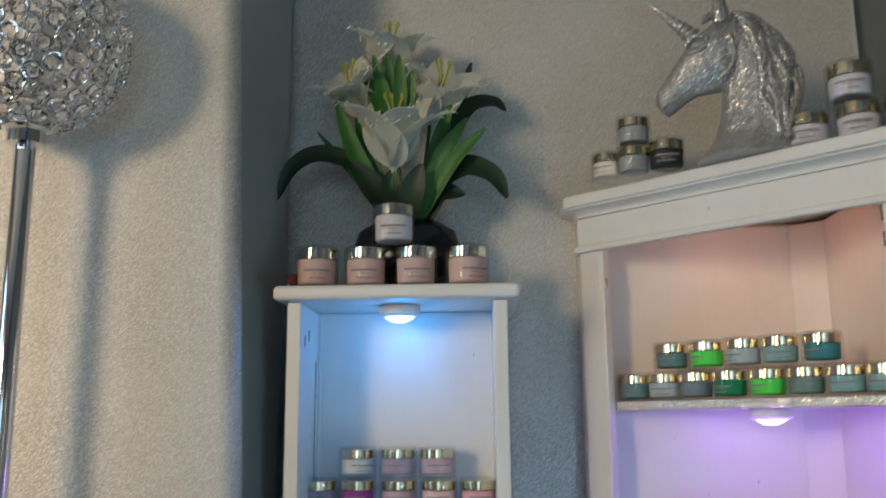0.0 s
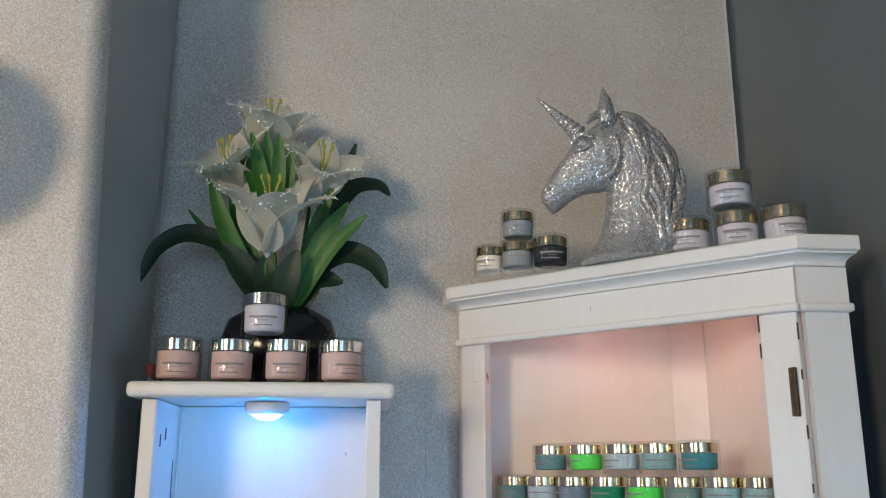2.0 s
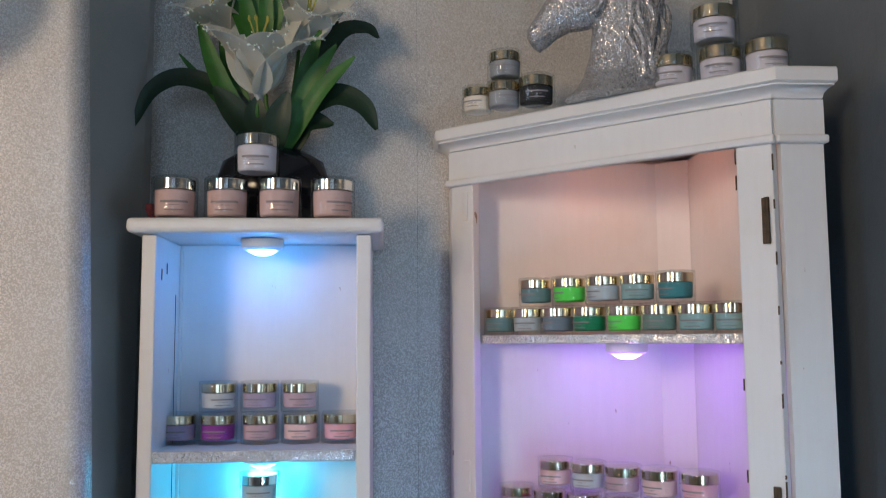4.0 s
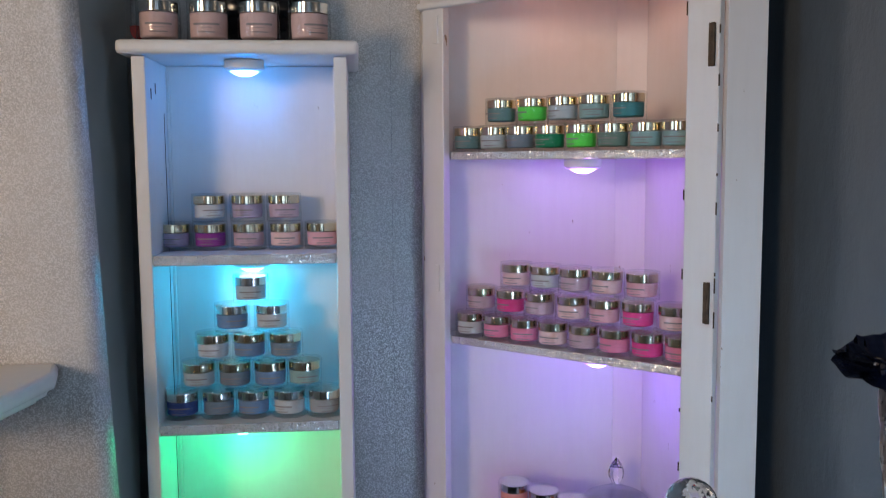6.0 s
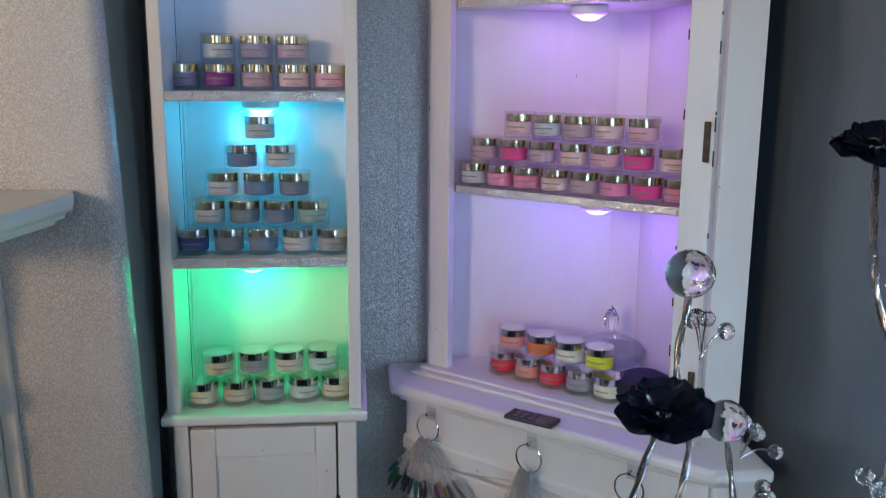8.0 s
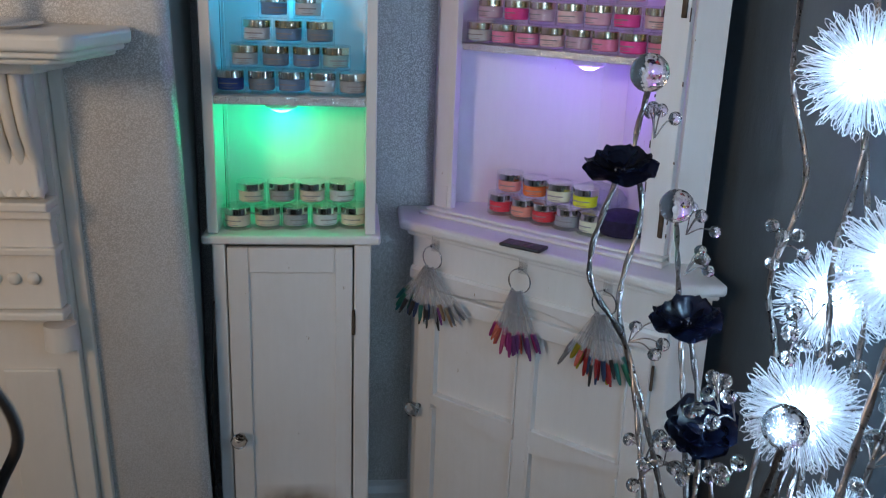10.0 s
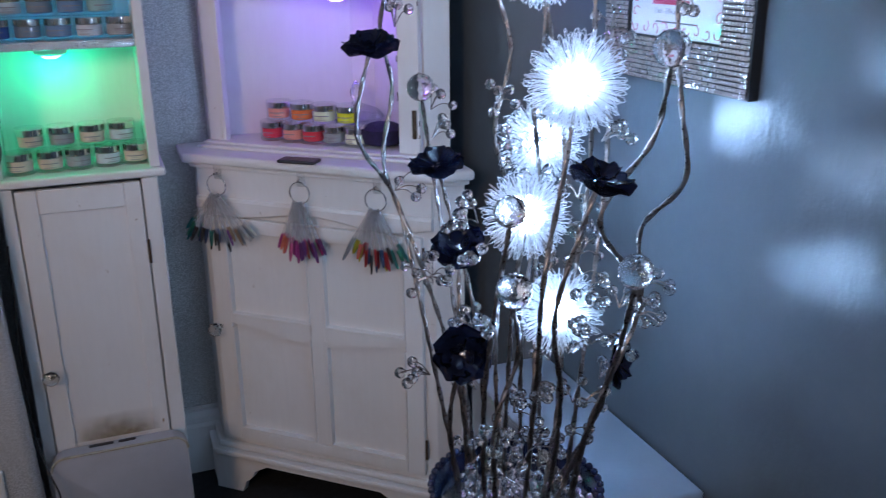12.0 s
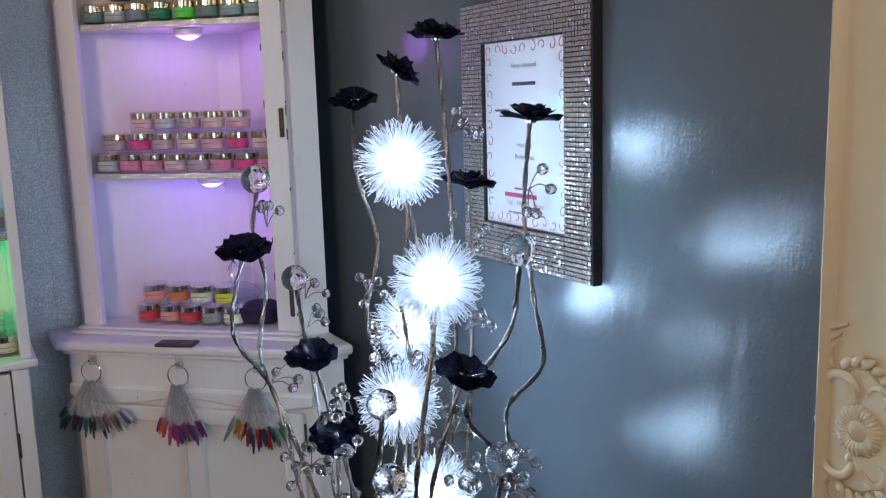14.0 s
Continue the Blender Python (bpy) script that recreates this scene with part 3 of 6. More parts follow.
def pot(place, color, words, lid="gold", d=0.056, h=0.045, turn=0.0):
    """A clear acrylic pot of coloured powder with a metal screw lid and a small printed label."""
    k = (d, h)
    if k not in POT_MESH:
        r, hb = d / 2, h * (0.62 if h < 0.06 else 0.70)
        shell = lathe(bmesh.new(), [(r * 0.96, 0), (r, h * 0.03), (r, hb * 0.97), (r * 0.97, hb)], 24)
        core = lathe(bmesh.new(), [(r * 0.76, h * 0.13), (r * 0.84, h * 0.17), (r * 0.86, hb * 0.985)], 24)
        cap = lathe(bmesh.new(), [(r * 0.88, hb + 0.0006), (r * 0.895, hb + 0.0012), (r * 0.895, h - 0.0042), (r * 0.88, h - 0.0034), (0, h - 0.0034)], 32)
        cover = lathe(bmesh.new(), [(r * 0.985, hb + 0.0008), (r, hb + 0.0016), (r, h - 0.0014), (r * 0.97, h), (0, h)], 24, False)
        lab = bmesh.new()
        for z, half, t in ((0.42, 0.62, 0.045), (0.34, 0.25, 0.012), (0.24, 0.40, 0.026)):
            n = 8
            z0, z1 = h * (z - t / 2), h * (z + t / 2)
            for i in range(n):
                a0, a1 = -half + 2 * half * i / n, -half + 2 * half * (i + 1) / n
                q = [lab.verts.new((1.004 * r * math.sin(a), -1.004 * r * math.cos(a), zz)) for a, zz in ((a0, z0), (a1, z0), (a1, z1), (a0, z1))]
                lab.faces.new(q)
        POT_MESH[k] = [mesh_of("shell", shell, ACRYLIC, 40), mesh_of("powder", core, WHITE, 40), mesh_of("lid", cap, GOLD, 25), mesh_of("label", lab, PRINT), mesh_of("lid_cover", cover, ACRYLIC, 40)]
    p = thing("powder_pot", words, "pot", pose(*place, 0, 0, turn), "powder pots")
    shell, core, cap, lab, cover = POT_MESH[k]
    for name, me, mt in (("shell", shell, None), ("powder", core, powder(color)), ("lid", cap, GOLD if lid == "gold" else SILVER), ("label", lab, None), ("lid_cover", cover, None)):
        ob = new(name, me)
        ob.parent = p
        if mt is not None:
            ob.material_slots[0].link = "OBJECT"
            ob.material_slots[0].material = mt
    return p


GREY, SLATE, BLUE, NAVY = (0.30, 0.31, 0.33), (0.16, 0.20, 0.25), (0.14, 0.22, 0.36), (0.04, 0.07, 0.24)
PALE, LILAC, PURPLE, BEIGE, SILVERY = (0.5, 0.52, 0.55), (0.36, 0.30, 0.42), (0.22, 0.03, 0.26), (0.56, 0.46, 0.38), (0.42, 0.47, 0.50)
PINK, HOT, ROSE, BLUSH, MAUVE = (0.72, 0.22, 0.36), (0.85, 0.06, 0.26), (0.66, 0.36, 0.42), (0.70, 0.48, 0.48), (0.48, 0.34, 0.40)
TEAL, LIME, EMERALD, SAGE, AQUA, DTEAL = (0.12, 0.22, 0.23), (0.12, 0.68, 0.08), (0.01, 0.19, 0.09), (0.14, 0.22, 0.19), (0.25, 0.39, 0.39), (0.05, 0.20, 0.22)
RED, ORANGE, PEACH, CORAL, CREAMY, YELLOW, NUDE = (0.60, 0.03, 0.05), (0.95, 0.16, 0.03), (0.85, 0.36, 0.22), (0.82, 0.28, 0.22), (0.75, 0.70, 0.50), (0.75, 0.85, 0.02), (0.62, 0.52, 0.42)
WORD = {GREY: "grey", SLATE: "slate blue", BLUE: "dusty blue", NAVY: "navy blue", PALE: "pale grey", LILAC: "lilac", PURPLE: "deep purple", BEIGE: "beige", SILVERY: "silver grey", PINK: "pink", HOT: "hot pink", ROSE: "rose pink", BLUSH: "blush pink", MAUVE: "mauve", TEAL: "teal", LIME: "lime green", EMERALD: "emerald green", SAGE: "sage green", AQUA: "pale aqua", DTEAL: "dark teal", RED: "red", ORANGE: "neon orange", PEACH: "peach", CORAL: "coral", CREAMY: "pale cream", YELLOW: "neon yellow", NUDE: "nude beige"}


def row_of_pots(a, b, z, colors, where, lid="gold", d=0.056, h=0.045, facing=0.0):
    n = len(colors)
    for i, col in enumerate(colors):
        s = i / (n - 1) if n > 1 else 0
        x = a[0] + (b[0] - a[0]) * s + random.uniform(-0.0015, 0.0015)
        y = a[1] + (b[1] - a[1]) * s + random.uniform(-0.002, 0.002)
        pot((x, y, z), col, "%s powder pot, %s lid, %s" % (WORD[col], lid, where), lid, d, h, facing + random.uniform(-25, 25))


SH1, SH2, SH3 = 1.4005, 1.1375, 0.8785
row_of_pots((-0.205, 1.385), (0.035, 1.375), SH1, [LILAC, PURPLE, MAUVE, BLUSH, ROSE], "on a tower shelf")
row_of_pots((-0.146, 1.385), (-0.027, 1.378), SH1 + 0.0455, [PALE, LILAC, MAUVE], "stacked on other pots")
row_of_pots((-0.190, 1.338), (0.034, 1.328), SH2, [NAVY, SLATE, BLUE, PALE, GREY], "at a pyramid's bottom", "silver")
row_of_pots((-0.164, 1.342), (0.004, 1.335), SH2 + 0.0455, [SILVERY, SLATE, BLUE, AQUA], "stacked in a pyramid")
row_of_pots((-0.140, 1.342), (-0.026, 1.337), SH2 + 0.091, [PALE, BLUE, SLATE], "stacked in a pyramid")
row_of_pots((-0.110, 1.342), (-0.047, 1.340), SH2 + 0.1365, [BLUE, PALE], "stacked in a pyramid", "silver")
row_of_pots((-0.079, 1.342), (-0.079, 1.342), SH2 + 0.182, [SILVERY], "at the tip of a pyramid", "silver")
row_of_pots((-0.184, 1.330), (0.036, 1.345), SH3, [NUDE, BEIGE, GREY, PALE, NUDE], "in the lowest front row", "silver")
row_of_pots((-0.160, 1.342), (0.014, 1.352), SH3 + 0.0455, [BEIGE, GREY, NUDE, PALE], "stacked on the lowest row", "silver")


def frow(x0, y0, x1, y1):
    return fx(x0 + 0.017, y0), fx(x1 + 0.019, y1)


CF = -42.0
a, b = frow(0.040, 0.055, SPAN - 0.095, 0.050)
row_of_pots(a, b, 1.5555, [TEAL, SILVERY, SLATE, EMERALD, LIME, SAGE, AQUA, AQUA], "on the top corner shelf", facing=CF)
a, b = frow(0.108, 0.058, SPAN - 0.180, 0.056)
row_of_pots(a, b, 1.601, [TEAL, LIME, SILVERY, AQUA, DTEAL], "stacked on other pots", facing=CF)
a, b = frow(0.048, 0.052, SPAN - 0.086, 0.052)
row_of_pots(a, b, 1.2295, [PALE, PINK, PINK, BLUSH, MAUVE, PINK, HOT, PINK], "lowest of the pink display", facing=CF)
a, b = frow(0.066, 0.060, SPAN - 0.100, 0.058)
row_of_pots(a, b, 1.275, [MAUVE, HOT, MAUVE, BLUSH, ROSE, HOT, BLUSH], "middle of the pink display", facing=CF)
a, b = frow(0.132, 0.068, SPAN - 0.160, 0.066)
row_of_pots(a, b, 1.3205, [BLUSH, PALE, MAUVE, BLUSH, ROSE], "topmost of the pink display", facing=CF)
a, b = frow(0.118, 0.055, SPAN - 0.192, 0.045)
row_of_pots(a, b, 0.8855, [RED, CORAL, RED, GREY, CREAMY], "on the corner cabinet floor", "silver", facing=CF)
a, b = frow(0.134, 0.060, SPAN - 0.214, 0.052)
row_of_pots(a, b, 0.931, [CORAL, ORANGE, CREAMY, YELLOW], "stacked on other pots", "silver", facing=CF)

# ---- on top of the tower cabinet ----
PINKISH, MILK = (0.52, 0.37, 0.36), (0.52, 0.49, 0.54)
WORD.update({PINKISH: "pale pink", MILK: "white"})
row_of_pots((-0.204, 1.335), (0.022, 1.338), 1.7205, [PINKISH] * 4, "in a row atop the tower", "silver", 0.066, 0.066)
pot((-0.088, 1.338, 1.787), MILK, "white powder pot, silver lid, stacked on pink pots", "silver", 0.066, 0.066, 3)

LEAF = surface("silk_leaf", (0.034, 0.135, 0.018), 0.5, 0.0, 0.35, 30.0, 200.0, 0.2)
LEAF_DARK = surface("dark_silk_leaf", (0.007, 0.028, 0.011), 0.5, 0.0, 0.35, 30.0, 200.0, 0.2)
PETAL = surface("white_silk_petal", (0.80, 0.81, 0.77), 0.6, 0.0, 0.06, 40.0, 200.0, 0.1)
nt_petal = PETAL.node_tree
sheer, thin = nt_petal.nodes.new("ShaderNodeBsdfTranslucent"), nt_petal.nodes.new("ShaderNodeMixShader")
sheer.inputs["Color"].default_value, thin.inputs["Fac"].default_value = (0.82, 0.84, 0.78, 1), 0.5
link(nt_petal, nt_petal.nodes["Principled BSDF"].outputs["BSDF"], thin.inputs[1])
link(nt_petal, sheer.outputs["BSDF"], thin.inputs[2])
link(nt_petal, thin.outputs["Shader"], nt_petal.nodes["Material Output"].inputs["Surface"])
TIP = glittered("iridescent_glitter", (0.70, 0.90, 0.86), (0.95, 0.98, 0.95), 0.0016, 0.6, 0.12, 0.9, 0.25)
STAMEN = surface("yellow_stamen", (0.34, 0.34, 0.05), 0.6)
VASE = surface("black_glazed_ceramic", (0.010, 0.011, 0.016), 0.12, 0.0, 0.2, 20.0, 100.0, 0.02)


def blade(bm, base, direction, length, width, bend=0.4, fold=0.25, up=(0, 0, 1), rows=9, thick=0.0007, tip=1.6):
    """A leaf or petal: a pointed, folded, bending blade with thickness."""
    d, u = Vector(direction).normalized(), Vector(up)
    side = d.cross(u)
    side = side.normalized() if side.length > 1e-3 else d.orthogonal().normalized()
    nrm = side.cross(d).normalized()
    p, grid, dd = Vector(base), [], d.copy()
    for i in range(rows + 1):
        s = i / rows
        w = width * 0.5 * (math.sin(math.pi * min(1, s**0.8 * 0.94 + 0.06)) ** 0.75) * (1 if s < 0.98 else 0.15)
        n2 = side.cross(dd).normalized()
        grid.append([p - side * w + n2 * fold * w, p - side * w * 0.5 + n2 * fold * w * 0.3, p, p + side * w * 0.5 + n2 * fold * w * 0.3, p + side * w + n2 * fold * w])
        p = p + dd * (length / rows)
        dd = (Matrix.Rotation(-bend / rows * (0.4 + 1.2 * s), 3, side) @ dd).normalized()
    top = [[bm.verts.new(v) for v in r] for r in grid]
    low = [[bm.verts.new(v - nrm * thick) for v in r] for r in grid]
    for i in range(rows):
        for k in range(4):
            bm.faces.new((top[i][k], top[i][k + 1], top[i + 1][k + 1], top[i + 1][k]))
            bm.faces.new((low[i][k + 1], low[i][k], low[i + 1][k], low[i + 1][k + 1]))
        for k in (0, 4):
            bm.faces.new((top[i][k], top[i + 1][k], low[i + 1][k], low[i][k]))
    return bm


def leaf_along(bm, pts, width, thick=0.0008):
    """A pointed leaf whose rib follows a curve, folded a little along the rib."""
    line = spline(pts, 6)
    rows, n = [], len(line) - 1
    for i, p in enumerate(line):
        d = (line[min(i + 1, n)] - line[max(i - 1, 0)]).normalized()
        side = d.cross(Vector((0.1, -1, 0.35))).normalized()
        nrm = side.cross(d).normalized()
        w = width * 0.5 * math.sin(math.pi * (0.08 + 0.9 * i / n)) ** 0.7
        rows.append([p + side * w * u + nrm * (0.28 * w * abs(u)) for u in (-1, -0.5, 0, 0.5, 1)])
    top = [[bm.verts.new(q) for q in r] for r in rows]
    low = [[bm.verts.new(q + Vector((0, thick, 0))) for q in r] for r in rows]
    for i in range(n):
        for k in range(4):
            bm.faces.new((top[i][k], top[i][k + 1], top[i + 1][k + 1], top[i + 1][k]))
            bm.faces.new((low[i][k + 1], low[i][k], low[i + 1][k], low[i + 1][k + 1]))
        for k in (0, 4):
            bm.faces.new((top[i][k], top[i + 1][k], low[i + 1][k], low[i][k]))
    return bm


def lily_vase():
    v = thing("lily_arrangement", "artificial white lilies with glittered petals in a black vase", "flowers", pose(-0.075, 1.425, 1.7205))
    vase = lathe(bmesh.new(), [(0.045, 0), (0.07, 0.008), (0.086, 0.035), (0.088, 0.065), (0.078, 0.09), (0.05, 0.104), (0.03, 0.108), (0.028, 0.10)], 32)
    part("vase", placed(vase, Matrix.Diagonal((1.0, 0.6, 1.2, 1))), VASE, v, "squat glossy black vase", smooth=50)
    heads = [((-0.014, -0.075, 0.262), (0.06, -0.42, 0.90), 0.126), ((-0.084, -0.03, 0.345), (-0.4, -0.5, 0.75), 0.100), ((-0.025, -0.01, 0.418), (0.05, -0.45, 0.88), 0.105), ((0.056, -0.03, 0.340), (0.32, -0.55, 0.76), 0.104)]
    for k, (at, face, size) in enumerate(heads):
        at, face = Vector(at), Vector(face).normalized()
        part("stem", tube(bmesh.new(), spline([(0, 0, 0.12), (at.x * 0.4, at.y * 0.2 + 0.01, 0.18), at - face * size * 0.62 - Vector((0, 0, 0.02)), at - face * size * 0.55], 6), 0.003), LEAF, v)
        head = part("lily", tube(bmesh.new(), [at - face * size * 0.62, at - face * size * 0.4, at - face * size * 0.2], [0.004, 0.010, 0.013]), PETAL, v, "white lily head", smooth=60)
        a = face.orthogonal().normalized()
        b = face.cross(a)
        for i in range(6):
            ang = i * math.pi / 3 + 0.3 * k
            out = a * math.cos(ang) + b * math.sin(ang)
            pb = blade(bmesh.new(), at - face * size * 0.5, face * 1.0 + out * (0.44 if i % 2 else 0.34), size * 1.14, size * (0.74 if i % 2 else 0.60), 0.9 + 0.5 * random.random(), 0.16, -out, 12)
            spots = [v.co.copy() for v in pb.verts if (v.co - at + face * size * 0.5).length > size * 0.62]
            part("petal", pb, PETAL, head, "", 60)
            tips = bmesh.new()
            for g in range(34):
                q = random.choice(spots) + Vector((random.uniform(-1, 1), random.uniform(-1, 1), random.uniform(-1, 1))) * 0.004
                ball(tips, q, random.uniform(0.0008, 0.0019), 5, 4)
            tagged(part("glitter", tips, TIP, head, "iridescent glitter beads along the petal tips"), kind="stuff")
        for i in range(5):
            ang = i * 1.257
            out = a * math.cos(ang) + b * math.sin(ang)
            end = at + face * size * 0.22 + out * size * 0.12 + Vector((0, 0, 0.022))
            bm = tube(bmesh.new(), spline([at - face * size * 0.4, at + face * size * 0.15 + out * size * 0.05, end], 5), 0.0012, 6)
            ball(bm, end, 0.0022, 8, 6, (1, 1, 2.4))
            part("stamen", bm, STAMEN, head)
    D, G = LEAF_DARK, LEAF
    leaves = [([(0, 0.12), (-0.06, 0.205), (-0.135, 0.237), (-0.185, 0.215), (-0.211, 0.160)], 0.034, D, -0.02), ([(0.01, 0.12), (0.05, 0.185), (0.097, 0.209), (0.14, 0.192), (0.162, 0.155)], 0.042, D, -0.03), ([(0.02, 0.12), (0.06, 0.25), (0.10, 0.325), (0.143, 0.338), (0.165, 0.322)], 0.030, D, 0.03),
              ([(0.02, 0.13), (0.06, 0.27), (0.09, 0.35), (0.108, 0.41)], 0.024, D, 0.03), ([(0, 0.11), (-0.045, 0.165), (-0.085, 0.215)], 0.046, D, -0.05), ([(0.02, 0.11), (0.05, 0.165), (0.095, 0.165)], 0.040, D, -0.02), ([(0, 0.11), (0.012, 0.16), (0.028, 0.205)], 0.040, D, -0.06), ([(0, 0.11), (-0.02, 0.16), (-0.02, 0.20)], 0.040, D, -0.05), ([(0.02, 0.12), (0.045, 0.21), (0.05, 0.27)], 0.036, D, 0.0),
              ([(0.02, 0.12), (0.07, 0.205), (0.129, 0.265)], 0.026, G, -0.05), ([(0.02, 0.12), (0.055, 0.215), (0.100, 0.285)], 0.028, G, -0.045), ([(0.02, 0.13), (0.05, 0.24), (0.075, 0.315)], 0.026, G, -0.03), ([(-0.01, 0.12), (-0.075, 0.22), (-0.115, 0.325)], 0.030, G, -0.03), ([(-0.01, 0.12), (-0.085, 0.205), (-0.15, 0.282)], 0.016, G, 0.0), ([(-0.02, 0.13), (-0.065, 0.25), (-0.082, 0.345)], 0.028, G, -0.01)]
    for i in range(5):
        s = i / 4 - 0.5
        leaves.append(([(-0.018, 0.24), (-0.02 + 0.05 * s, 0.32), (-0.028 + 0.085 * s, 0.395 - 0.12 * s * s)], 0.024, G, -0.055 - 0.01 * (i % 2)))
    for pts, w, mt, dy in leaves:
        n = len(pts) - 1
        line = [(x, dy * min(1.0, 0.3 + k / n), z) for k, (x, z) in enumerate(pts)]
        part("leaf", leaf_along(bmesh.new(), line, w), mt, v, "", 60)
    return v


lily_vase()


def butterfly():
    b = thing("butterfly_ornament", "small red and black butterfly ornament on the tower cabinet", "ornament", pose(-0.238, 1.385, 1.7205))
    part("body", tube(bmesh.new(), [(0, 0, 0.0), (0.002, 0, 0.02), (0.004, 0, 0.045)], [0.002, 0.003, 0.0015]), BLACK_METAL, b)
    for s in (-1, 1):
        part("wing", blade(bmesh.new(), (0.002, 0, 0.016), (s, -0.3, 0.8), 0.03, 0.022, 0.2, 0.1, (0, -1, 0)), surface("red_wing", (0.45, 0.04, 0.02), 0.5, 0.0, 0.8, 120.0), b)


butterfly()

# ---- on top of the corner cabinet ----
IVORY, ASH, COAL = (0.66, 0.58, 0.48), (0.26, 0.26, 0.27), (0.015, 0.015, 0.017)
WORD.update({IVORY: "ivory", ASH: "ash grey", COAL: "black"})
TZ = C_TOP + 0.0005
ON_TOP = [((0.244, 1.377), 0, IVORY, 0.050, 0.045), ((0.281, 1.348), 0, ASH, 0.054, 0.046), ((0.283, 1.350), 0.0465, ASH, 0.054, 0.047), ((0.327, 1.330), 0, COAL, 0.058, 0.050),
          ((0.505, 1.236), 0, MILK, 0.064, 0.053), ((0.560, 1.198), 0, MILK, 0.062, 0.055), ((0.554, 1.200), 0.0555, MILK, 0.064, 0.057), ((0.611, 1.164), 0, MILK, 0.062, 0.054)]
for (x, y), up_z, col, d, h in ON_TOP:
    pot((x, y, TZ + up_z), col, "%s powder pot, gold lid, atop the corner cabinet" % WORD[col], "gold", d, h, random.uniform(-30, 10))

GLITTER = glittered("silver_glitter_coat", (0.26, 0.26, 0.265), (0.62, 0.61, 0.60), 0.0011, 0.5, 0.26, 0.75, 0.9)


def unicorn_bust():
    """Head and neck in one mesh: x towards the nose is negative, y is sideways, z up."""
    bm = bmesh.new()

    def loft(sections, n=20):
        rings = []
        for (x, z), (ax, az), half, depth in sections:
            ax_v = Vector((ax, 0, az)).normalized()
            rings.append([bm.verts.new(Vector((x, 0, z)) + ax_v * half * math.cos(2 * math.pi * k / n) + Vector((0, depth * math.sin(2 * math.pi * k / n), 0))) for k in range(n)])
        for a, b in zip(rings, rings[1:]):
            for k in range(n):
                bm.faces.new((a[k], a[(k + 1) % n], b[(k + 1) % n], b[k]))
        bm.faces.new(rings[0][::-1]), bm.faces.new(rings[-1])

    def section(top, low, depth):
        (x0, z0), (x1, z1) = top, low
        return ((x0 + x1) / 2, (z0 + z1) / 2), (x0 - x1, z0 - z1), math.hypot(x0 - x1, z0 - z1) / 2, depth

    # neck from base to poll, then the head from poll to muzzle: the two ends of each section, and its half width
    loft([section(*q) for q in (((0.056, 0.0), (-0.076, 0.0), 0.052), ((0.056, 0.012), (-0.064, 0.010), 0.046), ((0.057, 0.03), (-0.050, 0.03), 0.038), ((0.060, 0.065), (-0.040, 0.06), 0.033),
          ((0.060, 0.105), (-0.037, 0.085), 0.031), ((0.046, 0.148), (-0.034, 0.105), 0.030), ((0.020, 0.180), (-0.030, 0.125), 0.029), ((-0.006, 0.198), (-0.030, 0.15), 0.024), ((-0.020, 0.203), (-0.03, 0.18), 0.012))])
    loft([section(*q) for q in (((-0.004, 0.185), (0.006, 0.135), 0.020), ((-0.014, 0.198), (-0.004, 0.114), 0.029), ((-0.045, 0.192), (-0.026, 0.098), 0.033), ((-0.070, 0.175), (-0.048, 0.095), 0.030),
          ((-0.088, 0.154), (-0.067, 0.094), 0.025), ((-0.106, 0.131), (-0.085, 0.086), 0.020), ((-0.119, 0.113), (-0.100, 0.075), 0.018), ((-0.128, 0.099), (-0.110, 0.069), 0.0165), ((-0.128, 0.089), (-0.116, 0.072), 0.008))])
    for s in (-1, 1):
        ball(bm, (-0.064, s * 0.027, 0.156), 0.0068, 10, 8, (1.4, 0.6, 0.8))  # eye
        tube(bm, spline([(-0.082, s * 0.022, 0.158), (-0.068, s * 0.031, 0.167), (-0.050, s * 0.031, 0.163)], 5), 0.0036, 6)  # brow
        tube(bm, spline([(-0.078, s * 0.025, 0.147), (-0.064, s * 0.031, 0.147), (-0.052, s * 0.031, 0.153)], 5), 0.0024, 6)  # lower lid
        ball(bm, (-0.117, s * 0.0155, 0.098), 0.0050, 8, 6, (1.2, 0.6, 0.8))  # nostril
        tube(bm, spline([(-0.122, s * 0.009, 0.082), (-0.110, s * 0.018, 0.082), (-0.096, s * 0.019, 0.088)], 5), 0.0021, 5)  # lip
        tube(bm, spline([(-0.022, s * 0.030, 0.165), (-0.016, s * 0.032, 0.140), (-0.022, s * 0.033, 0.118), (-0.036, s * 0.031, 0.106)], 5), 0.0040, 6)  # cheek
        tube(bm, [(-0.030, s * 0.020, 0.186), (-0.031, s * 0.023, 0.200), (-0.032, s * 0.022, 0.216), (-0.035, s * 0.020, 0.236)], [0.0115, 0.0125, 0.009, 0.001], 10)  # ear
    # ringed horn
    p0, p1 = Vector((-0.070, 0, 0.178)), Vector((-0.131, 0, 0.237))
    tube(bm, [p0.lerp(p1, i / 60) for i in range(61)], [0.0125 * (1 - i / 62) * (1 + 0.09 * math.sin(i * 0.9)) + 0.0005 for i in range(61)], 14)
    # mane: locks that start along the crest and sweep back and down the side of the neck
    rng = random.Random(5)
    crest = spline([(-0.020, 0, 0.206), (0.012, 0, 0.192), (0.042, 0, 0.160), (0.062, 0, 0.118), (0.066, 0, 0.070), (0.058, 0, 0.016)], 10)
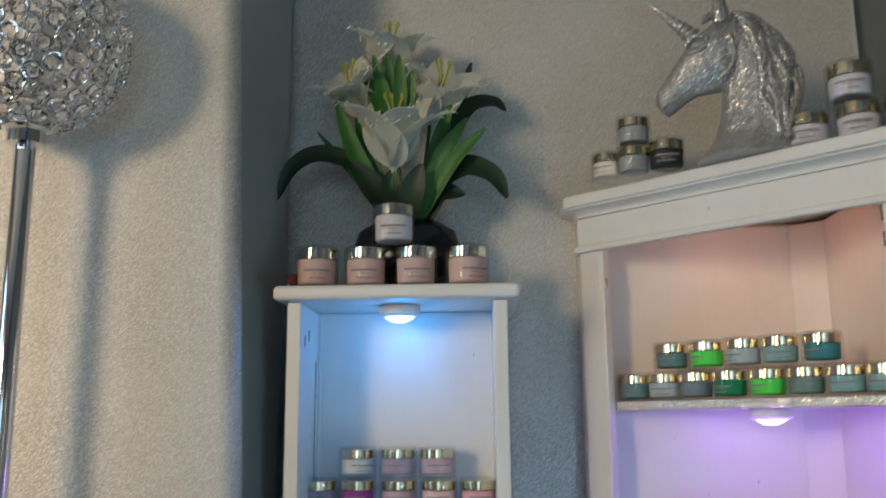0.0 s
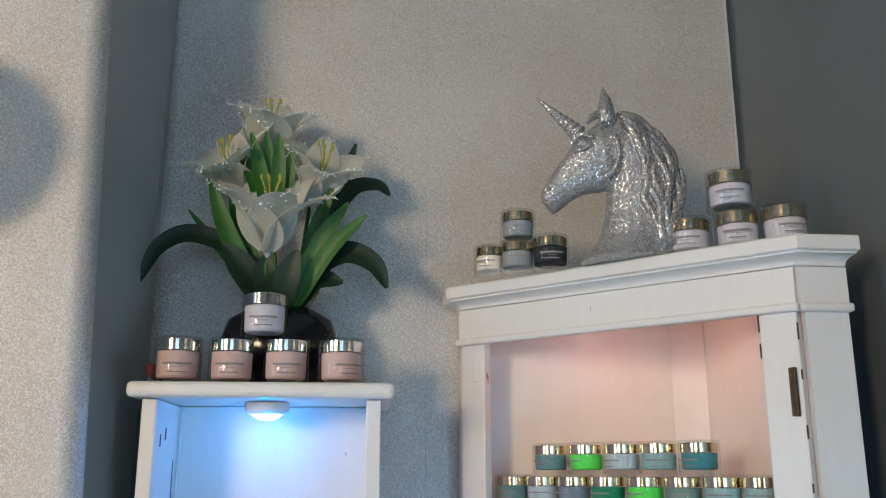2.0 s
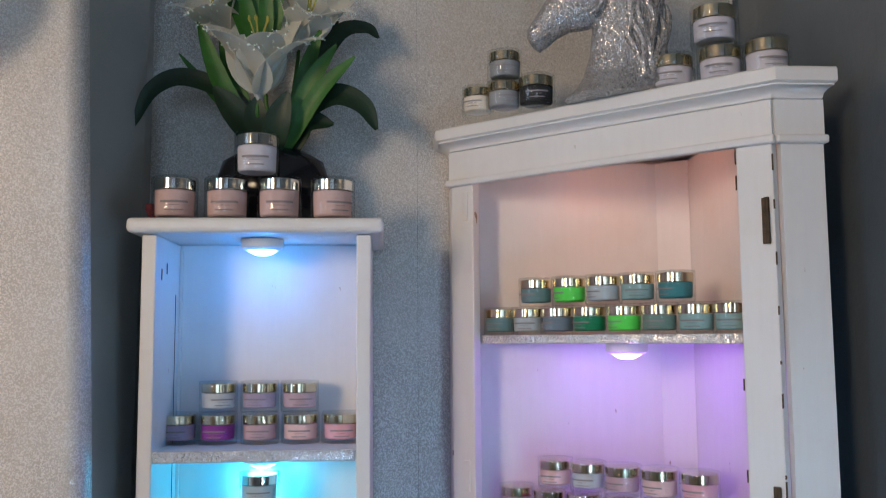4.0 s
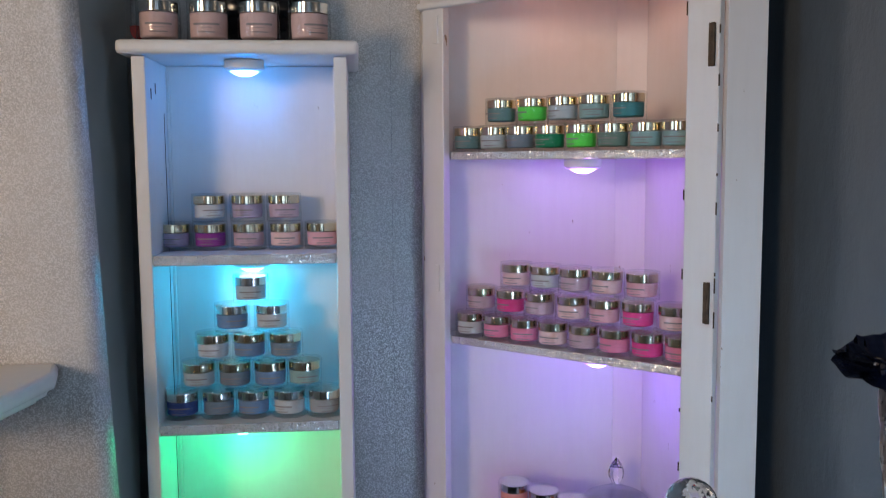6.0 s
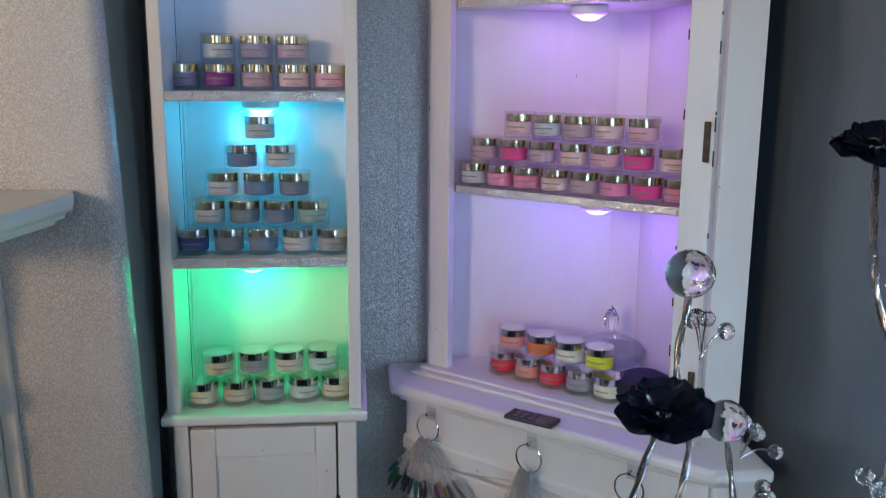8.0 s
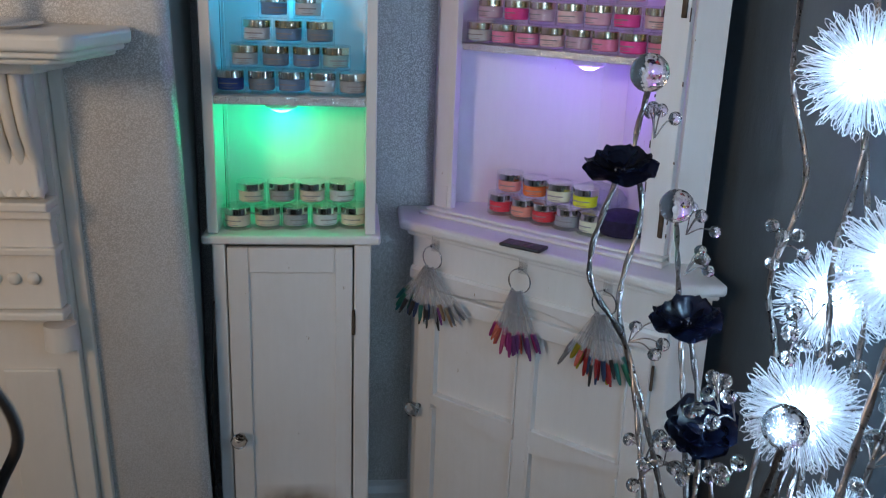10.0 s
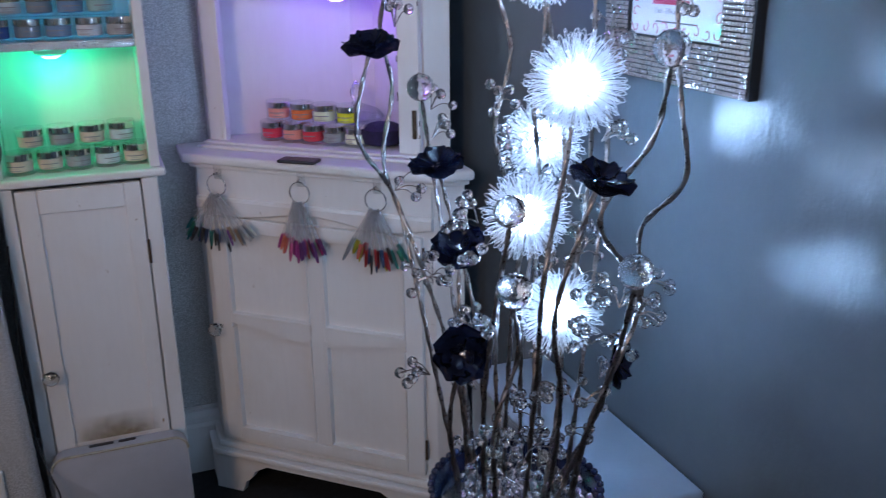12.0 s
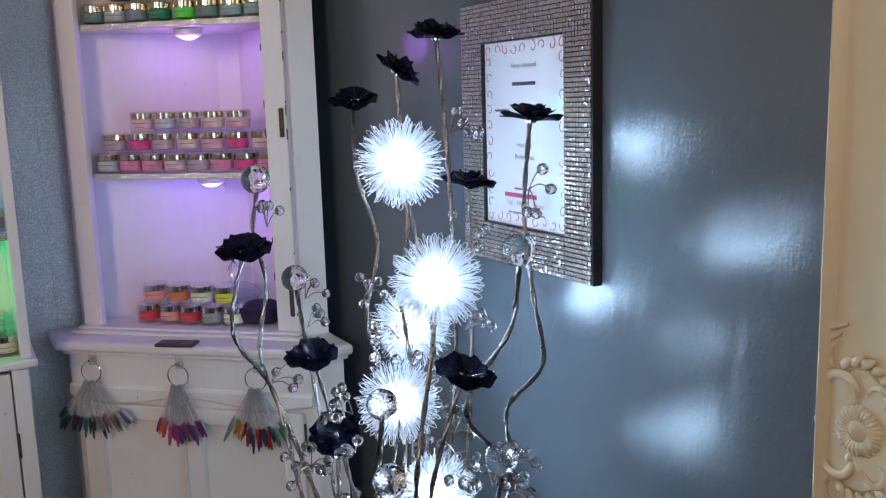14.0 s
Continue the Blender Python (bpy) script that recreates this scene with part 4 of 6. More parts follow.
    inner = spline([(-0.012, 0, 0.190), (0.004, 0, 0.160), (0.010, 0, 0.126), (0.010, 0, 0.092), (0.016, 0, 0.058), (0.030, 0, 0.022)], 10)

    def on_mane(u, q, side):
        k = min(len(crest) - 1.001, max(0.0, u * (len(crest) - 1)))
        a, b = crest[int(k)].lerp(crest[int(k) + 1], k % 1), inner[int(k)].lerp(inner[int(k) + 1], k % 1)
        return b.lerp(a, q) + Vector((0, side * (0.037 - 0.030 * max(0.0, q - 0.1) ** 2 - 0.006 * (1 - u)), 0))

    for side in (-1, 1):
        for row, q0 in enumerate((1.0, 0.86, 0.68, 0.5, 0.32, 0.14)):
            for i in range(5):
                u0 = 0.02 + 0.19 * i + 0.06 * (row % 2) + rng.uniform(-0.03, 0.03)
                ln, ph, n = rng.uniform(0.24, 0.36), rng.uniform(0, 6.28), 9
                pts = [on_mane(u0 + ln * k / n, q0 - 0.10 * k / n + 0.10 * math.sin(ph + 4.4 * k / n), side) for k in range(n + 1)]
                tube(bm, spline(pts, 3), [0.0010 + 0.0050 * math.sin(math.pi * (k + 2) / (3 * n + 4)) ** 0.8 for k in range(3 * n + 1)], 7)
    tube(bm, spline([(-0.030, -0.006, 0.203), (-0.048, -0.016, 0.198), (-0.058, -0.026, 0.184)], 5), [0.003, 0.004, 0.006, 0.006, 0.006, 0.006, 0.006, 0.005, 0.004, 0.003, 0.002], 7)
    for v in bm.verts:
        v.co = Vector((v.co.x * 1.03, v.co.y * 1.05, max(0.0, v.co.z * 1.10)))
    bmesh.ops.recalc_face_normals(bm, faces=bm.faces)
    m = pose(0.437, 1.265, TZ, 0, 0, -15)
    ob = solid("unicorn_bust", bm, GLITTER, "silver glitter unicorn bust standing on the corner cabinet", "statue", smooth=55, m=m)
    mod = ob.modifiers.new("fuse", "REMESH")
    mod.mode, mod.voxel_size, mod.use_smooth_shade = "VOXEL", 0.0012, True


unicorn_bust()

# ---- inside the corner cabinet, on its worktop ----


def lidded_dish():
    x, y = 0.548, 1.432
    g = thing("glass_dish", "clear pressed glass dish with a pointed lid", "dish", pose(x, y, C_BASE + 0.0125))
    cg = thin_clear("thin_clear_glass", (0.88, 0.91, 0.93), 0.06, 0.14)
    part("bowl", lathe(bmesh.new(), [(0.03, 0), (0.045, 0.006), (0.062, 0.03), (0.066, 0.04), (0.062, 0.04), (0.05, 0.016), (0.0, 0.01)], 20), cg, g)
    lid = part("lid", lathe(bmesh.new(), [(0.064, 0.041), (0.055, 0.052), (0.034, 0.062), (0.014, 0.068), (0.01, 0.074), (0.0, 0.076)], 14, False), cg, g)
    part("finial", lathe(bmesh.new(), [(0.006, 0.076), (0.014, 0.088), (0.015, 0.098), (0.009, 0.112), (0.0, 0.124)], 8), CRYSTAL, lid)


lidded_dish()
x, y = fx(0.405, 0.075)
solid("powder_puff", lathe(bmesh.new(), [(0.02, 0), (0.045, 0.006), (0.052, 0.022), (0.049, 0.038), (0.03, 0.048), (0.0, 0.050)], 28), surface("dark_plush", (0.020, 0.014, 0.050), 0.9, 0.0, 0.5, 80.0, 500.0, 0.8), "round dark plush puff on the cabinet floor", "puff", smooth=50, m=pose(x, y, C_BASE + 0.0125))


def remote_control():
    x, y = 0.358, 1.222
    r = thing("remote_control", "small slim black remote control lying on the worktop", "remote", pose(x, y, C_BASE + 0.0006, 0, 0, -38))
    part("case", boxed(-0.043, 0.043, -0.020, 0.020, 0, 0.007, 0.003), surface("black_plastic", (0.02, 0.018, 0.02), 0.35), r)
    for i in range(4):
        for j in range(3):
            part("button", lathe(bmesh.new(), [(0.0035, 0.0068), (0.0035, 0.008), (0.0025, 0.0084)], 10, centre=(-0.026 + 0.014 * i, -0.011 + 0.011 * j, 0)), surface("mauve_button", (0.16, 0.10, 0.14), 0.5), r)


remote_control()

# ---- nail colour swatch rings hung on the corner cabinet ----
NAIL = {k: surface("nail_" + k, tuple(0.78 * v + 0.06 for v in c), 0.15, 0.0, 0.1, 60.0, 300.0, 0.02) for k, c in {
    "clear": (0.55, 0.55, 0.58), "pink": (0.75, 0.10, 0.30), "magenta": (0.5, 0.02, 0.3), "red": (0.6, 0.02, 0.03), "coral": (0.85, 0.2, 0.12), "yellow": (0.7, 0.6, 0.02), "lime": (0.35, 0.6, 0.05), "green": (0.02, 0.3, 0.16),
    "teal": (0.02, 0.28, 0.26), "blue": (0.02, 0.06, 0.2), "black": (0.012, 0.012, 0.016), "silver": (0.35, 0.36, 0.4), "bronze": (0.4, 0.26, 0.14), "purple": (0.2, 0.03, 0.28)}.items()}
STICK, nt_stick, p_stick = nodes_of("milky_tip_stick")
p_stick.inputs["Base Color"].default_value, p_stick.inputs["Roughness"].default_value = (0.55, 0.55, 0.57, 1), 0.2
p_stick.inputs["Alpha"].default_value = 0.17


def swatch_ring(x, z, words, colors, spread, y=-0.090, length=0.126):
    r = thing("swatch_ring", words, "swatches", FRONT @ pose(x, y, z), "nail swatch rings")
    part("hook", boxed(-0.009, 0.009, 0.004, 0.010, 0.020, 0.052, 0.002), thin_clear("clear_hook", (0.9, 0.9, 0.9)), r, "clear adhesive hook")
    part("hook_tip", tube(bmesh.new(), spline([(0, 0.004, 0.036), (0, -0.006, 0.032), (0, -0.008, 0.038)], 4), 0.002, 6), CHROME, r)
    ring = tube(bmesh.new(), [(0.024 * math.sin(a), -0.003, 0.008 + 0.024 * math.cos(a)) for a in [2 * math.pi * k / 24 for k in range(25)]], 0.0016, 6)
    part("ring", ring, CHROME, r, "split metal ring")
    n = 26
    for i in range(n):
        c = colors[int(i * len(colors) / n)]
        s = (i + 0.5) / n * 2 - 1
        ang = s * spread + random.uniform(-0.04, 0.04)
        m = pose(0.010 * s, -0.005 - 0.010 * random.random() - 0.012 * (1 - s * s), -0.012, 0, 0, 0) @ Matrix.Rotation(-ang, 4, "Y") @ pose(0, 0, 0, random.uniform(-4, 10), 0, random.uniform(-25, 25))
        ln = length * random.uniform(0.86, 1.08)
        st = boxed(-0.0040, 0.0040, -0.0005, 0.0005, -ln * 0.70, 0.004)
        part("stick", placed(st, m), STICK, r)
        tip = bmesh.new()
        rows = []
        for k in range(5):
            u = k / 4
            w = 0.0048 * math.sqrt(max(0.05, 1 - 0.8 * u ** 3))
            rows.append([tip.verts.new((w * q, -0.0022 * (1 - q * q) - 0.0006, -ln * (0.68 + 0.32 * u))) for q in (-1, -0.5, 0, 0.5, 1)])
        for p, q in zip(rows, rows[1:]):
            for k in range(4):
                tip.faces.new((p[k], p[k + 1], q[k + 1], q[k]))
        bmesh.ops.solidify(tip, geom=tip.faces, thickness=0.0008)
        part("nail_tip", placed(tip, m), NAIL[c], r)


swatch_ring(0.070, 0.797, "ring of dark nail colour swatches fanned wide", ["green", "teal", "green", "teal", "green", "black", "blue", "black", "blue", "black", "teal", "black", "black", "blue", "black", "black", "silver", "black", "purple", "bronze", "silver", "bronze", "clear", "silver", "clear", "clear"], 0.80)
swatch_ring(0.281, 0.797, "ring of pink and purple nail colour swatches", ["magenta", "pink", "coral", "pink", "magenta", "pink", "pink", "coral", "magenta", "pink", "purple", "coral", "pink", "purple", "magenta", "pink", "purple", "magenta", "purple"], 0.40)
swatch_ring(0.461, 0.797, "ring of rainbow nail colour swatches", ["silver", "yellow", "lime", "yellow", "coral", "red", "red", "coral", "blue", "black", "red", "yellow", "blue", "red", "green", "black", "teal", "green", "teal"], 0.56)

# ---- panel heater, socket and cable by the tower cabinet ----
GREYBOX = surface("pale_grey_vinyl", (0.42, 0.43, 0.46), 0.55, 0.0, 0.12, 10.0, 200.0, 0.15)


def panel_heater():
    """A slim grey panel with rounded upper corners and two vent slits along its top."""
    g = thing("panel_heater", "slim pale grey panel heater leaning at the cupboard door", "heater", pose(-0.072, 1.232, 0))
    pts = [(-0.140, 0.0), (0.140, 0.0)] + [(0.140 - 0.03 + 0.03 * math.cos(a), 0.256 + 0.03 * math.sin(a)) for a in np.linspace(0, math.pi / 2, 7)] + [(-0.140 + 0.03 + 0.03 * math.cos(a), 0.256 + 0.03 * math.sin(a)) for a in np.linspace(math.pi / 2, math.pi, 7)]
    body = prism(bmesh.new(), [(float(x), float(z)) for x, z in pts], -0.020, 0.020, 0.004)
    part("body", placed(body, pose(0, 0, 0, 90)), GREYBOX, g, smooth=40)
    rim = tube(bmesh.new(), [(float(x), -0.019, float(z)) for x, z in pts[2:]], 0.0032, 6)
    part("rim", rim, surface("yellowed_vinyl", (0.42, 0.39, 0.30), 0.6, 0.0, 0.3, 30.0), g, "yellowed worn rim", 60)
    for x0, x1 in ((-0.062, -0.012), (-0.002, 0.034)):
        part("vent_slit", boxed(x0, x1, 0.006, 0.014, 0.2855, 0.2885, 0.001), BLACK_METAL, g)


panel_heater()

# brown heat stain on the cupboard door above the heater: ragged, fading upwards
STAIN, nt_stain, p_stain = nodes_of("heat_stain")
p_stain.inputs["Base Color"].default_value, p_stain.inputs["Roughness"].default_value = (0.36, 0.27, 0.14, 1), 0.6
grow = nt_stain.nodes.new("ShaderNodeSeparateXYZ")
link(nt_stain, coords(nt_stain), grow.inputs["Vector"])
fade, spread, amount, most = (nt_stain.nodes.new("ShaderNodeMapRange"), nt_stain.nodes.new("ShaderNodeMapRange"), nt_stain.nodes.new("ShaderNodeMath"), nt_stain.nodes.new("ShaderNodeMath"))
for nd, sock, lo, hi in ((fade, "Z", 0.06, 0.0), (spread, "X", 0.095, 0.02)):
    nd.inputs["From Min"].default_value, nd.inputs["From Max"].default_value = lo, hi
    src = grow.outputs[sock]
    if sock == "X":
        side = nt_stain.nodes.new("ShaderNodeMath")
        side.operation = "ABSOLUTE"
        link(nt_stain, src, side.inputs[0])
        src = side.outputs["Value"]
    link(nt_stain, src, nd.inputs["Value"])
amount.operation = most.operation = "MULTIPLY"
link(nt_stain, fade.outputs["Result"], amount.inputs[0])
link(nt_stain, spread.outputs["Result"], amount.inputs[1])
link(nt_stain, amount.outputs["Value"], most.inputs[0])
link(nt_stain, noise_tex(nt_stain, 40.0, 5.0, 0.6), most.inputs[1])
link(nt_stain, most.outputs["Value"], p_stain.inputs["Alpha"])
door_stain = new("heat_stain", mesh_of("heat_stain", boxed(-0.10, 0.10, -0.0003, 0.0, 0.0, 0.065), STAIN))
door_stain.matrix_world = pose(CX + 0.006, TF - 0.0066, 0.283)
stained = [ob for ob in bpy.data.objects if ob.name == "tower_cabinet"][0]
door_stain.parent = stained
door_stain.matrix_parent_inverse = pose(-CX, -TF, 0)


def low_box():
    """A grey block beside the lamp, added for a bluish lit patch low on the dark wall."""
    b = thing("patch_block", "low grey block added for a bluish lit patch by the dark wall", "box", pose(0.642, 0.52, 0))
    paint = surface("grey_box_paint", (0.27, 0.31, 0.36), 0.32, 0.0, 0.12, 6.0, 120.0, 0.08)
    part("body", boxed(-0.076, 0.080, -0.228, 0.26, 0.0, 0.532, 0.006), paint, b)
    part("lid", boxed(-0.080, 0.083, -0.234, 0.265, 0.533, 0.552, 0.008, 3), paint, b, smooth=40)


low_box()


def wall_socket():
    s = thing("wall_socket", "white double wall socket with a black plug", "socket", pose(-0.345, Y_C - 0.030, 0.255))
    part("plate", boxed(-0.045, 0.045, -0.010, 0.0, -0.042, 0.042, 0.003), surface("white_plastic", (0.75, 0.75, 0.72), 0.35), s)
    part("switch", boxed(0.014, 0.024, -0.014, -0.010, 0.008, 0.026, 0.001), surface("white_plastic", (0.75, 0.75, 0.72), 0.35), s)
    part("plug", boxed(-0.040, -0.002, -0.045, -0.0105, -0.045, 0.008, 0.006), BLACK_METAL, s, "black mains plug")
    for q in (-0.004, 0.004):
        part("pin_hole", boxed(0.018 + q * 2 - 0.002, 0.018 + q * 2 + 0.002, -0.0115, -0.0101, -0.022, -0.014), BLACK_METAL, s)


wall_socket()
cable = tube(bmesh.new(), spline([(-0.226, 1.262, 0.75), (-0.238, 1.262, 0.5), (-0.236, 1.255, 0.33), (-0.215, 1.195, 0.27), (-0.200, 1.185, 0.20), (-0.215, 1.19, 0.10), (-0.26, 1.17, 0.02), (-0.30, 1.15, 0.006)], 8), 0.0022, 6)
solid("light_cable", cable, BLACK_METAL, "thin dark cable hanging down beside the tower cabinet", "cable", smooth=60)

# ---- fireplace surround on the chimney breast ----
MANTEL = white_paint("mantel_paint", (0.74, 0.70, 0.62), 0.45, 0.9)


def fireplace_surround():
    y1 = Y_C - 0.0305
    f = thing("fireplace_surround", "cream painted timber fireplace surround with fluted corbels", "fireplace", pose(0, 0, 0))
    outline = lambda o: [(-1.9, 0.928 - o), (-0.362 + o, 0.928 - o), (-0.348 + o, 0.942 - o), (-0.316 + o, 1.135), (-0.332 + o, y1), (-1.9, y1)]
    sh = bmesh.new()
    prism(sh, outline(0.0), 1.238, 1.262, 0.007, 3)
    prism(sh, outline(-0.012), 1.228, 1.2378, 0.004)
    prism(sh, outline(-0.026), 1.219, 1.2278, 0.004)
    part("shelf", sh, MANTEL, f)
    part("frieze", boxed(-1.9, -0.469, 1.152, y1, 0.93, 1.218), MANTEL, f)
    part("cornice", prism(bmesh.new(), [(-1.9, 1.045), (-0.44, 1.045), (-0.42, y1), (-1.9, y1)], 1.194, 1.2185, 0.006), MANTEL, f)
    part("pilaster", boxed(-0.66, -0.468, 1.160, y1, 0.0, 1.193, 0.003), MANTEL, f)
    part("back_board", boxed(-0.4675, -0.445, 1.178, y1, 0.0, 1.193, 0.003), MANTEL, f)
    # corbel: wavy fluted profile
    x0, n = -0.62, 7
    for i in range(n):
        cx = x0 + 0.012 + i * 0.0205
        pts = spline([(cx, 1.085, 1.192), (cx, 1.086, 1.16), (cx, 1.098, 1.10), (cx, 1.122, 1.05), (cx, 1.128, 1.01), (cx, 1.118, 0.985)], 5)
        part("flute", tube(bmesh.new(), pts, 0.0098, 10), MANTEL, f, "", 60)
    part("corbel", boxed(-0.625, -0.480, 1.115, 1.16, 0.985, 1.193, 0.004), MANTEL, f)
    for z, d in ((0.965, 1.098), (0.949, 1.110)):
        part("ledge", boxed(-0.637, -0.467, d, 1.16, z, z + 0.0155, 0.004), MANTEL, f)
    part("block", boxed(-0.630, -0.475, 1.128, 1.16, 0.785, 0.948, 0.003), MANTEL, f)
    part("rail", boxed(-0.637, -0.469, 1.115, 1.16, 0.885, 0.898, 0.003), MANTEL, f)
    for i in range(4):
        part("boss", ball(bmesh.new(), (-0.61 + 0.032 * i, 1.126, 0.842), 0.0115, 12, 8, (1, 0.7, 1)), MANTEL, f, "", 60)
    part("ledge", boxed(-0.637, -0.469, 1.112, 1.16, 0.768, 0.784, 0.004), MANTEL, f)
    part("curl", lathe(bmesh.new(), [(0.0, 0), (0.03, 0.004), (0.028, 0.05), (0.0, 0.055)], 16, centre=(-0.49, 1.152, 0.70)), MANTEL, f, "", 50)
    part("inner_panel", boxed(-0.60, -0.505, 1.152, 1.16, 0.15, 0.66, 0.003), MANTEL, f)
    for ob in f.children:  # it follows the leaning chimney breast
        for v in ob.data.vertices:
            v.co.x += max(0.0, 1.2 - v.co.z) * 0.034
    return f


fireplace_surround()


def crystal_lamp():
    p = thing("crystal_lamp", "chrome table lamp with a globe of clear crystals", "lamp", pose(-0.535, 1.085, 1.2625))
    part("base", lathe(bmesh.new(), [(0.095, 0), (0.098, 0.004), (0.09, 0.009), (0.03, 0.014), (0.016, 0.024), (0.0, 0.026)], 40), CHROME, p, "round polished chrome base", smooth=50)
    part("pole", lathe(bmesh.new(), [(0.013, 0.02), (0.013, 0.61), (0.011, 0.615)], 20), CHROME, p, smooth=50)
    part("collar", lathe(bmesh.new(), [(0.013, 0.612), (0.024, 0.616), (0.024, 0.632), (0.030, 0.636), (0.030, 0.645), (0.016, 0.665)], 20), CHROME, p, smooth=40)
    c, r = Vector((0, 0, 0.755)), 0.118
    wire = bmesh.new()
    for k in range(8):
        a = k * math.pi / 8
        tube(wire, [c + r * 0.95 * Vector((math.cos(a) * math.cos(t), math.sin(a) * math.cos(t), math.sin(t))) for t in [2 * math.pi * q / 40 for q in range(41)]], 0.0012, 5)
    globe = part("globe_frame", wire, CHROME, p)
    bead = lathe(bmesh.new(), [(0.0, -0.004), (0.006, -0.004), (0.0105, 0.0), (0.0085, 0.004), (0.004, 0.006), (0.0, 0.006)], 8)
    me = mesh_of("crystal", bead, CRYSTAL)
    ringm = mesh_of("crystal_setting", tube(bmesh.new(), [(0.0115 * math.cos(t), 0.0115 * math.sin(t), -0.001) for t in [2 * math.pi * q / 12 for q in range(13)]], 0.0012, 5), CHROME)
    n = 260
    for i in range(n):
        z = 1 - 2 * (i + 0.5) / n
        a = i * 2.399963
        d = Vector((math.sqrt(1 - z * z) * math.cos(a), math.sqrt(1 - z * z) * math.sin(a), z))
        m = Matrix.Translation(c + d * r) @ d.to_track_quat("Z", "Y").to_matrix().to_4x4()
        for nm, mm in (("crystal", me), ("setting", ringm)):
            ob = new(nm, mm)
            ob.parent, ob.matrix_local = (globe, m)


crystal_lamp()


# ---- black spring-arm lamp near the camera's way ----
LAMP_PAINT = surface("satin_black_paint", (0.040, 0.035, 0.032), 0.42, 0.0, 0.3, 30.0, 200.0, 0.1)


def arm_lamp():
    l = thing("arm_lamp", "black jointed spring-arm lamp with brass screws and a cable", "lamp", pose(-0.105, -0.055, 0))
    z = 1.176
    m = pose(0, 0, z, 0, 0, 6)
    plate = bmesh.new()
    outer = [(-0.058, 0.004), (0.010, 0.012), (0.012, 0.002), (-0.008, -0.026), (-0.028, -0.028)]
    inner = [(-0.034, -0.002), (-0.008, 0.002), (-0.008, -0.004), (-0.016, -0.013), (-0.026, -0.013)]
    for y0, y1 in ((-0.010, -0.008), (0.006, 0.008)):
        rows = [[plate.verts.new((x, y, zz)) for x, zz in o] for y in (y0, y1) for o in (outer, inner)]
        for i in range(5):
            j = (i + 1) % 5
            plate.faces.new((rows[0][i], rows[0][j], rows[1][j], rows[1][i]))
            plate.faces.new((rows[2][j], rows[2][i], rows[3][i], rows[3][j]))
            plate.faces.new((rows[0][j], rows[0][i], rows[2][i], rows[2][j]))
            plate.faces.new((rows[1][i], rows[1][j], rows[3][j], rows[3][i]))
    part("bracket", placed(plate, m), LAMP_PAINT, l)
    part("bracket_cover", placed(boxed(-0.060, 0.012, -0.0105, 0.0085, 0.006, 0.013, 0.003), m @ Matrix.Rotation(radians(-5), 4, "Y")), LAMP_PAINT, l)
    for x, zz in ((-0.050, 0.000), (0.002, 0.001), (-0.022, -0.024), (-0.010, -0.025)):
        part("screw", placed(lathe(bmesh.new(), [(0.003, 0), (0.003, 0.0015), (0.002, 0.0025)], 10), m @ pose(x, -0.010, zz, 90)), BRASS, l, "brass screw")
    foot = Vector((-0.215, -0.02, 0.62 - z))
    for a, b in ((Vector((0.004, -0.003, -0.004)), foot + Vector((0.02, 0, 0))), (Vector((-0.016, -0.003, -0.024)), foot)):
        d = (b - a).normalized()
        arm = boxed(-0.0045, 0.0045, -0.004, 0.004, 0, (b - a).length, 0.001)
        q = d.to_track_quat("Z", "Y").to_matrix().to_4x4()
        part("arm", placed(arm, m @ Matrix.Translation(a) @ q), LAMP_PAINT, l)
    for a, b in ((Vector((-0.052, -0.003, -0.001)), Vector((-0.30, 0.03, 0.14))), (Vector((-0.036, -0.003, -0.018)), Vector((-0.29, 0.03, 0.11)))):
        arm = boxed(-0.004, 0.004, -0.0035, 0.0035, 0, (b - a).length, 0.001)
        part("arm", placed(arm, m @ Matrix.Translation(a) @ (b - a).normalized().to_track_quat("Z", "Y").to_matrix().to_4x4()), LAMP_PAINT, l)
    part("lamp_head", placed(lathe(bmesh.new(), [(0.055, -0.03), (0.06, 0.0), (0.05, 0.03), (0.02, 0.045)], 24), m @ pose(-0.33, 0.035, 0.12)), LAMP_PAINT, l, smooth=40)
    cab = spline([(-0.060, -0.006, 0.004), (-0.050, -0.008, 0.030), (-0.020, -0.010, 0.050), (0.012, -0.008, 0.046), (0.024, -0.002, 0.018), (0.012, 0.004, -0.012), (-0.012, 0.006, -0.07), (-0.05, 0.006, -0.18), (-0.12, 0.006, -0.33), foot + Vector((0.01, 0.012, 0.03))], 8)
    part("cable", placed(tube(bmesh.new(), cab, 0.0022, 8), m), LAMP_PAINT, l, smooth=60)
    part("post", tube(bmesh.new(), [tuple(m @ foot), (foot.x, foot.y, 0.01)], 0.010, 12), LAMP_PAINT, l)
    part("floor_plate", lathe(bmesh.new(), [(0.10, 0), (0.10, 0.012), (0.02, 0.02)], 28, centre=(foot.x, foot.y, 0)), LAMP_PAINT, l)


arm_lamp()

# ---- framed certificate on the dark wall ----
MOSAIC = glittered("mosaic_silver", (0.27, 0.23, 0.21), (0.60, 0.55, 0.52), 0.004, 0.5, 0.22, 0.5, 0.9)
PAPER = surface("certificate_paper", (0.80, 0.80, 0.84), 0.7, 0.0, 0.03)
RED_INK = surface("red_print", (0.55, 0.06, 0.14), 0.6)


